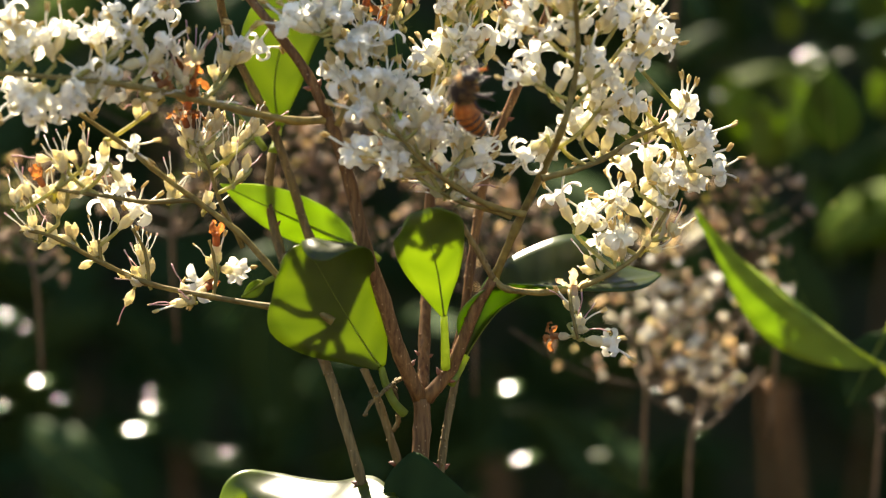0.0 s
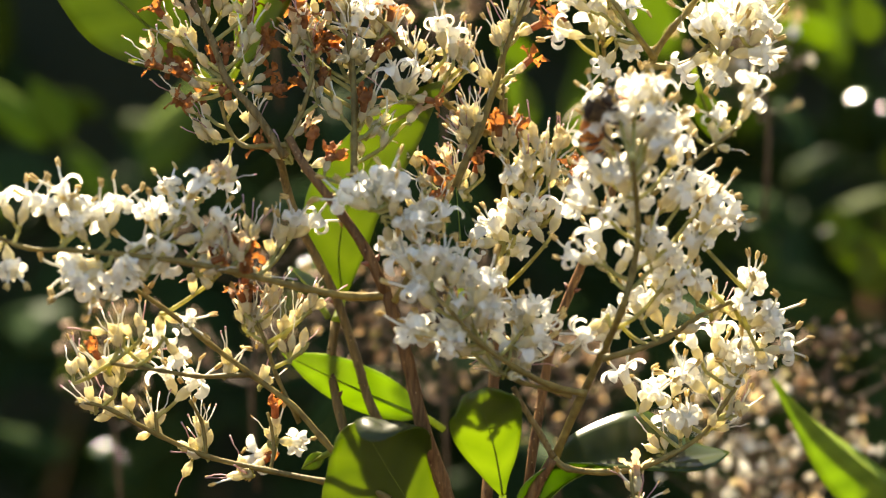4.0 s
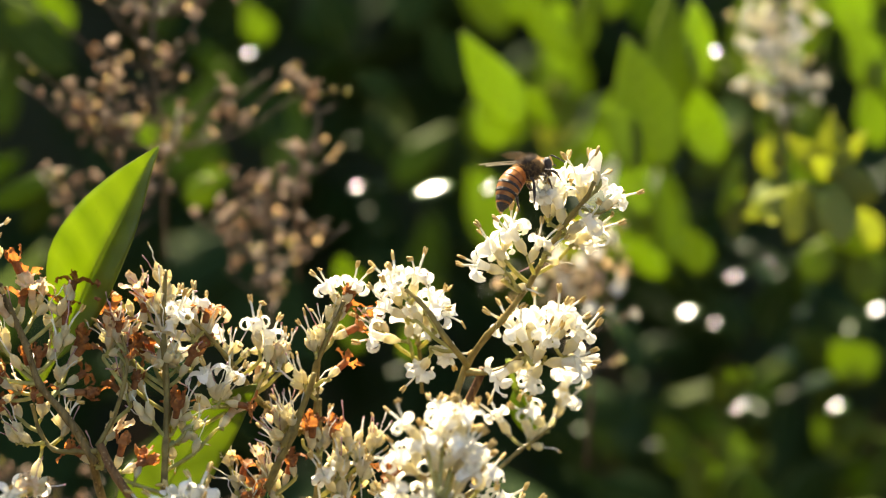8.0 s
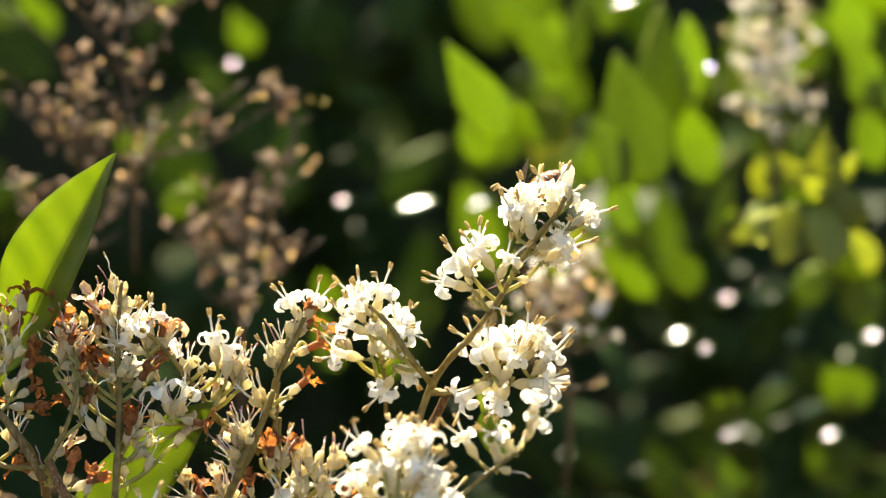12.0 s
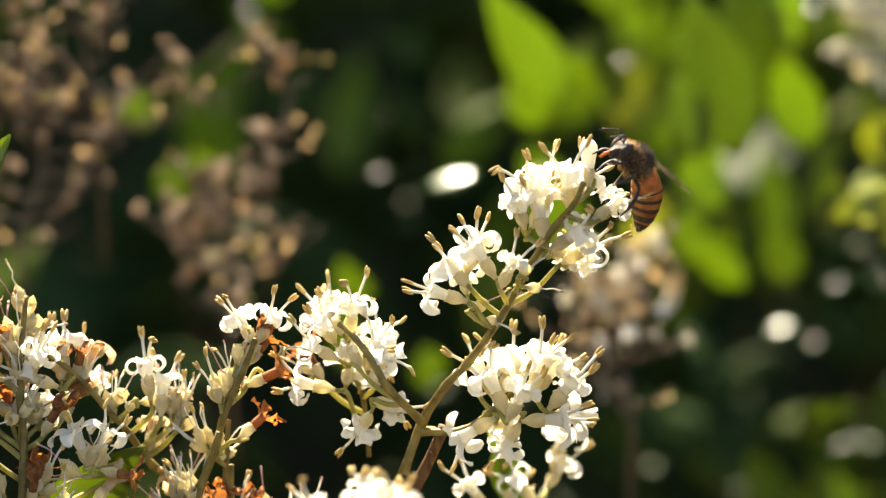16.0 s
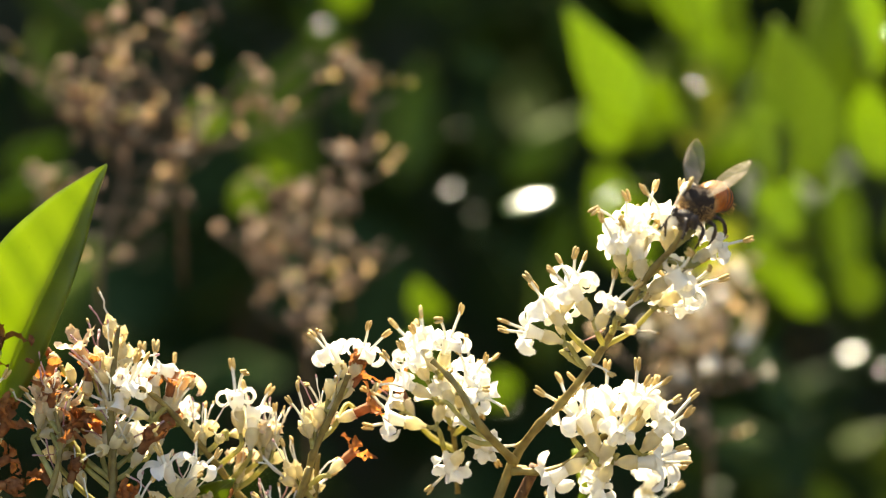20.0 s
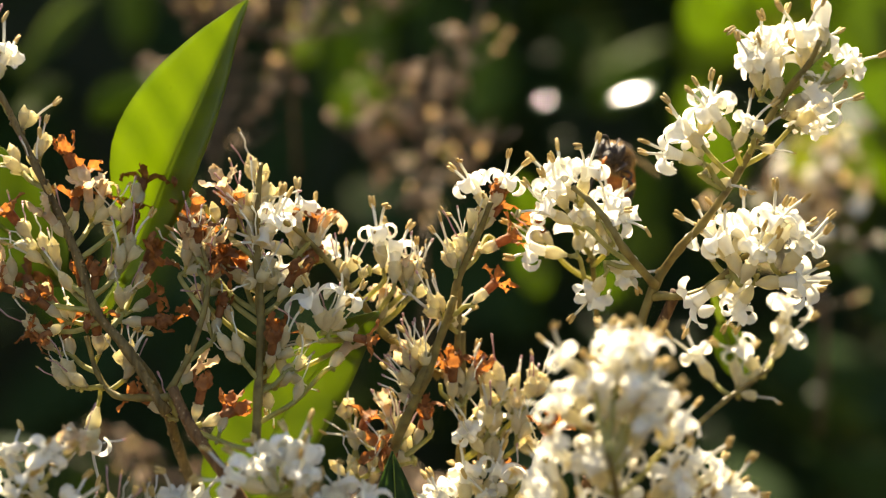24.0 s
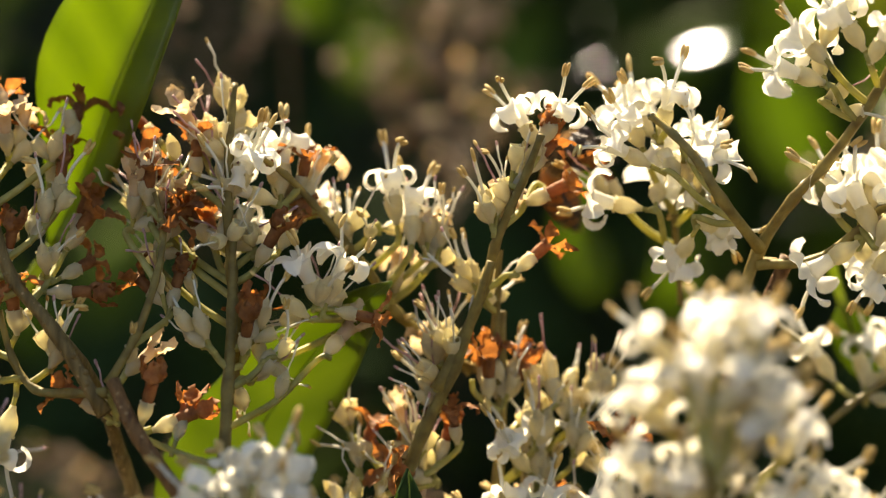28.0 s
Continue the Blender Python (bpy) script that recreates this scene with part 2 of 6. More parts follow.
def lathe(bm, profile, sides=8, index=0, m=None):
    """A turned shape along z: rows of radius, height."""
    rings = []
    for r, z in profile:
        rings.append([bm.verts.new((r * math.cos(math.tau * k / sides), r * math.sin(math.tau * k / sides), z)) for k in range(sides)])
    made = [v for ring in rings for v in ring]
    for a, b in zip(rings, rings[1:]):
        for k in range(sides):
            bm.faces.new((a[k], a[(k + 1) % sides], b[(k + 1) % sides], b[k])).material_index = index
    bm.faces.new(rings[0][::-1]).material_index = index
    bm.faces.new(rings[-1]).material_index = index
    if m is not None:
        bmesh.ops.transform(bm, matrix=m, verts=made)
    return made


def slab(bm, grid, thick, index=0):
    """A closed thin sheet over a grid of points."""
    nu, nv = len(grid), len(grid[0])
    normals = [[(grid[min(i + 1, nu - 1)][j] - grid[max(i - 1, 0)][j]).cross(grid[i][min(j + 1, nv - 1)] - grid[i][max(j - 1, 0)]).normalized() for j in range(nv)] for i in range(nu)]
    top = [[bm.verts.new(grid[i][j] + normals[i][j] * thick / 2) for j in range(nv)] for i in range(nu)]
    low = [[bm.verts.new(grid[i][j] - normals[i][j] * thick / 2) for j in range(nv)] for i in range(nu)]
    for i in range(nu - 1):
        for j in range(nv - 1):
            bm.faces.new((top[i][j], top[i + 1][j], top[i + 1][j + 1], top[i][j + 1])).material_index = index
            bm.faces.new((low[i][j], low[i][j + 1], low[i + 1][j + 1], low[i + 1][j])).material_index = index
    ring = [(i, 0) for i in range(nu)] + [(nu - 1, j) for j in range(1, nv)] + [(i, nv - 1) for i in range(nu - 2, -1, -1)] + [(0, j) for j in range(nv - 2, 0, -1)]
    for (a, b), (c, d) in zip(ring, ring[1:] + ring[:1]):
        bm.faces.new((top[a][b], low[a][b], low[c][d], top[c][d])).material_index = index


def sheet(bm, grid):
    """One curved petal."""
    vs = [[bm.verts.new(p) for p in row] for row in grid]
    for a, b in zip(vs, vs[1:]):
        for k in range(len(a) - 1):
            bm.faces.new((a[k], b[k], b[k + 1], a[k + 1]))


# ---- flowers, built along +z from the stalk's end, in metres ----
MM = 0.001


def lobe_grid(turn, radius, z, length, width, curl, out):
    grid = []
    for i in range(8):
        u = i / 7
        a = out + curl * u
        if i == 0:
            r, h, arc = radius, z, 0
        else:
            mid = out + curl * (u - 0.07)
            r += length / 7 * math.sin(mid)
            h += length / 7 * math.cos(mid)
        w = width * (0.6 + 0.85 * u - 0.75 * u ** 2.4) * math.sqrt(max(0.06, 1 - u ** 5)) * 0.5
        row = []
        for j in range(4):
            s = (j / 3 - 0.5) * 2
            dip = -0.16 * width * s * s
            p = Vector((r + dip * math.cos(a), w * s, h - dip * math.sin(a)))
            row.append(Matrix.Rotation(turn, 3, "Z") @ p)
        grid.append(row)
    return grid


def corolla_mesh(seed, curl, mat=None, shrink=1.0):
    r = random.Random(seed)
    bm = bmesh.new()
    lathe(bm, [(0.5 * MM, 0.7 * MM), (0.56 * MM, 1.5 * MM), (0.66 * MM, 2.4 * MM), (0.84 * MM * shrink, 3.2 * MM), (0.95 * MM * shrink, 3.5 * MM), (0.5 * MM * shrink, 3.3 * MM)], 9)
    for k in range(4):
        c = curl * r.uniform(0.75, 1.2)
        g = lobe_grid(k * math.tau / 4 + r.uniform(-0.15, 0.15), 0.9 * MM * shrink, 3.4 * MM, r.uniform(2.5, 3.1) * MM, r.uniform(1.9, 2.3) * MM * shrink, c, r.uniform(0.45, 0.8))
        if mat in (WITHERED, WILTED):
            g = [[p + Vector((r.uniform(-1, 1), r.uniform(-1, 1), r.uniform(-1, 1))) * 0.28 * MM for p in row] for row in g]
        sheet(bm, g)
    return mesh_of("corolla", bm, mat or PETAL)


def calyx_mesh(mat=None):
    bm = bmesh.new()
    lathe(bm, [(0.26 * MM, -0.9 * MM), (0.34 * MM, -0.5 * MM), (0.58 * MM, -0.1 * MM), (0.76 * MM, 0.4 * MM), (0.8 * MM, 0.85 * MM), (0.72 * MM, 1.25 * MM), (0.7 * MM, 1.5 * MM), (0.64 * MM, 1.56 * MM), (0.54 * MM, 1.3 * MM), (0.4 * MM, 0.9 * MM)], 10)
    for k in range(4):
        a = k * math.tau / 4 + 0.4
        lathe(bm, [(0.16 * MM, -0.1 * MM), (0.12 * MM, 0.06 * MM), (0.03 * MM, 0.14 * MM)], 5, 0, Matrix.Translation((0.68 * MM * math.cos(a), 0.68 * MM * math.sin(a), 1.5 * MM)))
    return mesh_of("calyx", bm, mat or CALYX)


def stamen_mesh(seed):
    r = random.Random(seed)
    bm = bmesh.new()
    lean, long = r.uniform(0.3, 0.75), r.uniform(2.9, 4.3) * MM
    hook = r.uniform(-1.2, 0.9)
    pts, p, a = [], Vector((0.45 * MM, 0, 2.5 * MM)), lean * 0.2
    for i in range(8):
        pts.append(p.copy())
        a += (lean + hook * (i / 7) ** 2) / 7
        p += Vector((math.sin(a), 0, math.cos(a))) * long / 7
    tube(bm, pts, 0.17 * MM, 5)
    d = Vector((math.sin(a), 0, math.cos(a)))
    m = Matrix.Translation(pts[-1]) @ d.to_track_quat("Z", "Y").to_matrix().to_4x4()
    tilt = m @ Matrix.Rotation(r.uniform(-0.7, 0.7), 4, "X") @ Matrix.Rotation(r.uniform(0, 3), 4, "Z")
    for s in (-0.17, 0.17):
        lathe(bm, [(0.07 * MM, -0.5 * MM), (0.2 * MM, -0.3 * MM), (0.23 * MM, 0.2 * MM), (0.2 * MM, 0.7 * MM), (0.06 * MM, 0.95 * MM)], 6, 1, tilt @ Matrix.Translation((s * MM, 0, 0)) @ Matrix.Rotation(s * 0.6, 4, "Y"))
    return mesh_of("stamen", bm, FILAMENT, ANTHER)


def style_mesh(seed):
    r = random.Random(seed)
    bm = bmesh.new()
    pts = [Vector((r.uniform(-0.3, 0.3) * i / 4 * MM, r.uniform(-0.3, 0.3) * i / 4 * MM, (0.9 + 1.15 * i * r.uniform(0.92, 1.08)) * MM)) for i in range(5)]
    tube(bm, pts, [0.14 * MM, 0.11 * MM, 0.1 * MM, 0.1 * MM, 0.14 * MM], 5)
    lathe(bm, [(0.1 * MM, -0.15 * MM), (0.19 * MM, 0.1 * MM), (0.12 * MM, 0.5 * MM)], 5, 1, Matrix.Translation(pts[-1]))
    return mesh_of("style", bm, FILAMENT if seed % 3 else STYLE, ANTHER if seed % 2 else STYLE)


def ovary_mesh():
    bm = bmesh.new()
    lathe(bm, [(0.3 * MM, 0.6 * MM), (0.52 * MM, 1.0 * MM), (0.6 * MM, 1.5 * MM), (0.46 * MM, 2.0 * MM), (0.2 * MM, 2.3 * MM), (0.12 * MM, 2.5 * MM)], 8)
    return mesh_of("ovary", bm, CALYX)


def bud_mesh():
    bm = bmesh.new()
    lathe(bm, [(0.5 * MM, 0.9 * MM), (0.75 * MM, 1.8 * MM), (0.95 * MM, 3.0 * MM), (1.2 * MM, 4.0 * MM), (1.15 * MM, 4.8 * MM), (0.75 * MM, 5.4 * MM), (0.2 * MM, 5.65 * MM)], 9)
    return mesh_of("bud", bm, PETAL)


COROLLAS = [corolla_mesh(k, c) for k, c in enumerate((4.3, 4.9, 5.4, 3.6, 4.6, 5.8, 2.4))]
BROWN = [corolla_mesh(20 + k, c, WITHERED, 0.75) for k, c in enumerate((1.0, 2.2, -0.8))]
TAN = [corolla_mesh(40 + k, c, WILTED, 0.8) for k, c in enumerate((0.6, 3.0, -0.6))]
CALYXES = [calyx_mesh()]
STAMENS = [stamen_mesh(k) for k in range(8)]
STYLES = [style_mesh(k) for k in range(6)]
OVARY, BUD = ovary_mesh(), bud_mesh()


def flower(kind, m, parent):
    """One flower: fresh (w), spent cup with its style (s), withered (b) or bud (u)."""
    if kind == "w":
        ob = placed("flower", rng.choice(COROLLAS), parent, m)
        placed("calyx", CALYXES[0], ob)
        first = rng.uniform(0, math.tau)
        for k in range(2):
            placed("stamen", rng.choice(STAMENS), ob, Matrix.Rotation(first + k * 2.6, 4, "Z"))
    elif kind == "s":
        ob = placed("spent_flower", CALYXES[0], parent, m)
        if rng.random() < 0.55:
            placed("ovary", OVARY, ob)
        if rng.random() < 0.75:
            placed("style", rng.choice(STYLES), ob)
        if rng.random() < 0.22:
            placed("stamen", rng.choice(STAMENS), ob, Matrix.Translation((0, 0, -1.2 * MM)) @ Matrix.Rotation(rng.uniform(0, math.tau), 4, "Z"))
    elif kind in "bt":
        ob = placed("withered_flower", rng.choice(BROWN if kind == "b" else TAN), parent, m)
        placed("calyx", CALYXES[0], ob)
    else:
        ob = placed("flower_bud", BUD, parent, m)
        placed("calyx", CALYXES[0], ob)
    return ob


def stalk(name, points, r0, r1, mat, parent, sides=7, knots=0.25, step=4):
    """A tapering stalk through points in millimetres, thicker at its nodes."""
    line = smooth_line([at(p) - parent.location for p in points], step)
    n = len(line) - 1
    radii = [0.7 * (r0 + (r1 - r0) * i / n) * MM * (1 + (knots if i % step == 0 else 0)) for i in range(n + 1)]
    bm = bmesh.new()
    tube(bm, line, radii, sides)
    if mat in (BARK, OLIVE_BARK):
        r = random.Random(len(line) + int(r0 * 100))
        for k in range(n * 3):
            i = r.randrange(1, n)
            p = line[i].lerp(line[i - 1], r.random())
            d = Vector((r.uniform(-1, 1), r.uniform(-1, 1), r.uniform(-0.3, 0.6))).normalized()
            size = r.uniform(0.12, 0.3) * MM
            lathe(bm, [(size * 1.3, 0), (size, size * 0.8), (size * 0.3, size * 1.3)], 5, 0, Matrix.Translation(p + d * radii[i] * 0.82) @ d.to_track_quat("Z", "Y").to_matrix().to_4x4())
    ob = part(name, bm, mat, parent)
    return ob, line


panicle_lines = {}


def panicle(label, stems, mat=GREEN_STALK):
    """A panicle with its stalks: rows of first and last radius and points."""
    base = at(stems[0][2][0])
    p = thing("flower_panicle", base, label, "flower cluster", "panicles of the privet shrub")
    panicle_lines[p.name] = lines = []
    for r0, r1, points in stems:
        _, line = stalk("flower_stalk", points, r0, r1, mat, p)
        lines.extend(line)
    return p


def flowers(p, sprays):
    """Sprays on a panicle: place, lean in degrees (90 up), number and kind of flowers."""
    lines = panicle_lines[p.name]
    for x, y, z, lean, number, kind in sprays:
        mid = at((x, y + 2.5, z)) - p.location
        main = Vector((math.cos(radians(lean)), rng.uniform(-0.3, 0.6), math.sin(radians(lean)))).normalized()
        hub = mid - main * 2.6 * MM
        root = min(lines, key=lambda q: (q - hub).length * 0.6 + abs(hub.z - q.z - 0.8 * math.hypot(hub.x - q.x, hub.y - q.y)))
        gap = hub - root
        bm = bmesh.new()
        bend = root + gap * 0.5 + Vector((0, 0, -0.06 * gap.length)) + main * 0.03 * gap.length
        tip = hub + main * 1.2 * MM
        line = smooth_line([root, bend, hub, tip], 4)
        tube(bm, line, [(0.38 - 0.12 * i / len(line)) * MM for i in range(len(line))], 5)
        part("branchlet", bm, YOUNG_STALK, p)
        number = max(1, round(number * {"w": 0.395, "s": 1.12, "b": 0.55, "u": 0.5}[kind]))
        for k in range(number):
            actual = kind
            dice = rng.random()
            if kind == "w" and dice > 0.998:
                actual = "u"
            elif kind == "s" and dice > 0.92:
                actual = "t" if dice > 0.96 else "b"
            elif kind == "b" and dice > 0.6:
                actual = "s" if dice > 0.7 else "t"
            turn = k * 2.4 + rng.uniform(-0.4, 0.4)
            spread = (0.15 + 1.05 * math.sqrt((k + 0.4) / number)) * rng.uniform(0.6, 1.25)
            q = main.to_track_quat("Z", "Y").to_matrix()
            if number == 1:
                spread = 0.15
            way = q @ Vector((math.sin(spread) * math.cos(turn), math.sin(spread) * math.sin(turn), math.cos(spread)))
            way = (way + Vector((0, 0, 0.25 if actual == "w" else 0.85))).normalized()
            start = line[rng.randrange(max(0, len(line) - (6 if actual == "w" else 9)), len(line))]
            foot = start + way * rng.uniform(0.7, 2.3 if actual == "w" else 2.1) * MM
            m = Matrix.Translation(foot) @ way.to_track_quat("Z", "Y").to_matrix().to_4x4() @ Matrix.Rotation(rng.uniform(0, math.tau), 4, "Z") @ Matrix.Scale(rng.uniform(0.95, 1.2) * (1 if actual == "w" else 0.83), 4)
            ob = flower(actual, m, p)
            reach = (foot - start).length
            if reach > 0.7 * MM:
                stub = placed("pedicel", PEDICEL, p, Matrix.Translation(start) @ way.to_track_quat("Z", "Y").to_matrix().to_4x4() @ Matrix.Diagonal((1, 1, reach / MM, 1)))


def pedicel_mesh():
    bm = bmesh.new()
    lathe(bm, [(0.26 * MM, -0.3 * MM), (0.24 * MM, 0.5 * MM), (0.32 * MM, 1.1 * MM)], 5)
    return mesh_of("pedicel", bm, YOUNG_STALK)


PEDICEL = pedicel_mesh()


# ---- leaves ----
def leaf_mesh(length, width, fold, curl, wave, mat, seed=0, nu=14, half=4, holes=0, sway=0.0):
    """A privet blade along +y, upper face to +z: fold at the midrib and curl along it in degrees, waviness of the rim."""
    r = random.Random(seed)
    f1, f2 = r.uniform(0, 6), r.uniform(5, 9)
    bend = radians(curl) / nu
    mid, a = [], -radians(curl) / 2
    p = Vector((0, 0, 0))
    for i in range(nu + 1):
        mid.append((p.copy(), a))
        a += bend
        p = p + Vector((0, math.cos(a), math.sin(a))) * length / nu
    grid = []
    for i, (c, a) in enumerate(mid):
        u = i / nu
        shape = (max(0.0, math.sin(math.pi * u ** 0.82)) ** 0.8) * (1 - 0.25 * u ** 3)
        w = width / 2 * max(shape, 0.02)
        row = []
        for j in range(-half, half + 1):
            s = j / half
            lift = abs(s) * w * math.tan(radians(fold)) + wave * 0.02 * width * math.sin(f1 + f2 * u) * s * abs(s) * 1.6 - 0.12 * w * s * s
            row.append(c + Vector((w * s + sway * width * math.sin(math.pi * u), -math.sin(a) * lift, math.cos(a) * lift)))
        grid.append(row)
    bm = bmesh.new()
    slab(bm, grid, 0.28 * MM)
    if holes:
        drop = [f for f in bm.faces if r.random() < holes and len(f.verts) == 4]
        bmesh.ops.delete(bm, geom=drop, context="FACES")
    me = mesh_of("blade", bm, mat)
    bm = bmesh.new()
    line = [q + Vector((sway * width * math.sin(math.pi * k / nu), 0, -0.12 * MM)) for k, (q, _) in enumerate(mid)]
    tube(bm, line, [max(0.1, 0.35 * (1 - i / nu)) * MM for i in range(nu + 1)], 5)
    return me, mesh_of("midrib", bm, MIDRIB)


def leaf_pose(base, tip, roll):
    along = (tip - base).normalized()
    side = along.cross(Vector((0, 1, 0))).normalized()
    up = side.cross(along)
    m = Matrix((side, along, up)).transposed().to_4x4()
    return Matrix.Translation(base) @ m @ Matrix.Rotation(radians(roll), 4, "Y")


def near_leaf(base, tip, width, roll, fold, curl, wave, label, sway=0.0):
    a, b = at(base), at(tip)
    long = (b - a).length
    # leaves lying in shade get it as colour, from the darkened blade
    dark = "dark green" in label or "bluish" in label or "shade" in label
    mat = SHINY_LEAF if "gloss" in label else SHADE_LEAF if dark else LEAF
    me, rib = leaf_mesh(long, width * MM, fold, curl, wave, mat, int(width * 10), holes=0.12 if "eaten" in label else 0, sway=sway)
    ob = new("leaf", me)
    ob.matrix_world = leaf_pose(a, b, roll)
    tagged(ob, label, "leaf", "leaves of the flowering shoot")
    placed("midrib", rib, ob)
    bm = bmesh.new()
    tube(bm, smooth_line([Vector((0, 0.3 * MM, 0)), Vector((0, -2 * MM, 0.3 * MM)), Vector((0.5 * MM, -5 * MM, 0.2 * MM))], 3), [0.55 * MM] * 7, 6)
    part("petiole", bm, MIDRIB, ob)
    return ob


def spline_rows(rows, step):
    """Rows of numbers glided through, step to each."""
    out = []
    for i in range(len(rows) - 1):
        a, b = rows[max(i - 1, 0)], rows[min(i + 2, len(rows) - 1)]
        for k in range(step):
            u = k / step
            out.append([p1 + 0.5 * u * (p2 - p0 + u * (2 * p0 - 5 * p1 + 4 * p2 - p3 + u * (3 * (p1 - p2) + p3 - p0)))
                        for p0, p1, p2, p3 in zip(a, rows[i], rows[i + 1], b)])
    return out + [list(rows[-1])]


def shaped_leaf(petiole, ribs, mat, label):
    """A leaf that bends and rolls: along the midrib, for each half its width, its angle round the rib and its curl."""
    rows = spline_rows(ribs, 4)
    mids = [at(r[:3]) for r in rows]
    m = leaf_pose(mids[0], mids[len(mids) // 2], 0)
    inv = m.inverted()
    half, grid = 5, []
    for i, r in enumerate(rows):
        d = (mids[min(i + 1, len(mids) - 1)] - mids[max(i - 1, 0)]).normalized()
        left = Vector((0, -1, 0)).cross(d).normalized()
        near = d.cross(left)
        row = []
        for j in range(-half, half + 1):
            w, a, c = r[3:6] if j < 0 else r[6:9]
            s = abs(j) / half
            turn = radians(a + c * s * s)
            rim = 0.02 * math.sin(i * 0.3 + (1 if j > 0 else 0)) * w * s * s
            row.append(inv @ (mids[i] + (max(w, 0.1) * s * (left * math.cos(turn) + near * math.sin(turn)) + near * rim) * MM))
        grid.append(row)
    bm = bmesh.new()
    slab(bm, grid, 0.25 * MM)
    ob = new("leaf", mesh_of("blade", bm, mat))
    ob.matrix_world = m
    tagged(ob, label, "leaf", "leaves of the flowering shoot")
    bm = bmesh.new()
    line = [inv @ (p + Vector((0, -0.1 * MM, 0))) for p in mids]
    tube(bm, line, [max(0.05, 0.16 * (1 - i / len(line))) * MM for i in range(len(line))], 5)
    part("midrib", bm, MIDRIB, ob)
    bm = bmesh.new()
    line = smooth_line([inv @ at(p) for p in petiole], 4)
    tube(bm, line, [(0.8 - 0.25 * i / len(line)) * MM for i in range(len(line))], 7)
    part("petiole", bm, MIDRIB, ob)
    return ob


# ---- ground and the shrub behind ----
def ground():
    bm = bmesh.new()
    n, size = 40, 60.0
    vs = [[bm.verts.new(((i / n - 0.5) * size, (j / n - 0.5) * size, 0.03 * noise.noise((i * 0.7, j * 0.7, 0)))) for j in range(n + 1)] for i in range(n + 1)]
    for i in range(n):
        for j in range(n):
            bm.faces.new((vs[i][j], vs[i + 1][j], vs[i + 1][j + 1], vs[i][j + 1]))
    tagged(new("ground", mesh_of("ground", bm, SOIL)), "bare brown garden soil under the shrubs", "ground", kind="structure")


ground()
shoot = thing("privet_shoot", at((-12, -6, -51)), "forked brown woody privet shoot carrying flowers and leaves", "shrub")


def bud_scale(p, way, size):
    bm = bmesh.new()
    lathe(bm, [(0.55 * size, -0.3 * size), (0.6 * size, 0.2 * size), (0.35 * size, 0.7 * size), (0.06 * size, 1.3 * size)], 6, 0,
          Matrix.Translation(p) @ way.to_track_quat("Z", "Y").to_matrix().to_4x4())
    part("bud", bm, RED_BARK, shoot)


def branch(r0, r1, points):
    side = r0 < 1.05
    ob, line = stalk("woody_stem", points, r0 * (1.2 if side else 1), r1 * (1.2 if side else 1), OLIVE_BARK if side else BARK, shoot, 10, 0.12)
    r = random.Random(int(r0 * 1000) + len(line))
    n = len(line)
    for i in range(3, n - 2, 9 if side else 15):
        d = (line[i + 1] - line[i]).normalized()
        out = d.cross(Vector((0, r.uniform(-0.6, 0.6), 1) if abs(d.z) < 0.5 else (r.uniform(-0.5, 0.5), 1, 0))).normalized()
        for s in (-1, 1):
            if r.random() < 0.6 and r0 > 0.6:
                bud_scale(line[i] + out * s * (r0 + (r1 - r0) * i / n) * 0.72 * MM, (out * s + d * 0.6).normalized(), r.uniform(0.55, 0.9) * MM)
    return ob, line


# ---- woody stems ----
branch(2.2, 1.9, [(-12.2, -2, -51.1), (-11.4, -3, -43.7), (-10.6, -3, -36.6), (-10.5, -3, -31.7)])
branch(1.75, 1.25, [(-10.7, -3, -31.7), (-13.8, -6, -24.7), (-16.4, -9, -15.7), (-19.1, -11, -7.2), (-21, -12, 2.1), (-23.2, -13, 10), (-24.2, -13, 12.8)])
branch(1.25, 0.85, [(-24.2, -13, 12.8), (-27, -13, 19.3), (-31.1, -12, 25.6), (-36.1, -11, 32.4), (-38.6, -9, 37)])
branch(1.45, 0.95, [(-10.2, -2, -31.7), (-9.4, 2, -22.5), (-8.3, 6, -11.7), (-7.4, 8, -0.8), (-6, 8, 10.2), (-5.7, 8, 17.9)])
branch(1.7, 1.1, [(-9.8, -3, -31.7), (-5.7, -4, -26.9), (-1.8, -6, -18), (1.1, -8, -13.2)])
branch(1.1, 0.95, [(-7.6, 2, -30.7), (-3.6, 4, -22.8), (-1.3, 5, -11.1), (0.5, 6, -2), (2.7, 6, 7), (8.2, 6, 19.6), (14.4, 4, 33.8), (18.7, 3, 42.7), (21.3, 2, 48.4)])
branch(0.6, 0.45, [(1.1, -8, -13.2), (-1, -9, -9.2), (-3.7, -11, -4.7), (-5, -12, -2)])
branch(1.0, 0.85, [(-19, -3, -50.8), (-21, -4, -42.4), (-23.3, -3, -33.4), (-25.7, -2, -25.3), (-29.3, 4, -16.4), (-32.4, 8, -5.4), (-33.4, 9, 2), (-32.6, 8.5, 8.5)])
branch(0.85, 0.7, [(-12.8, 2, -46.8), (-14.8, 1, -40.3), (-16.9, 0, -33), (-19.4, 0, -26.6)])
branch(0.8, 0.7, [(-8.6, -1, -50.3), (-7.3, -1, -40.5), (-5.8, 0, -33.4), (-3.9, 2, -26.3), (-2, 4, -17.4)])
branch(0.42, 0.3, [(-13.8, -4, -28.4), (-15.5, -6, -29.3), (-17.6, -8, -30.8), (-19, -8, -32.2), (-20, -8, -33.9)])
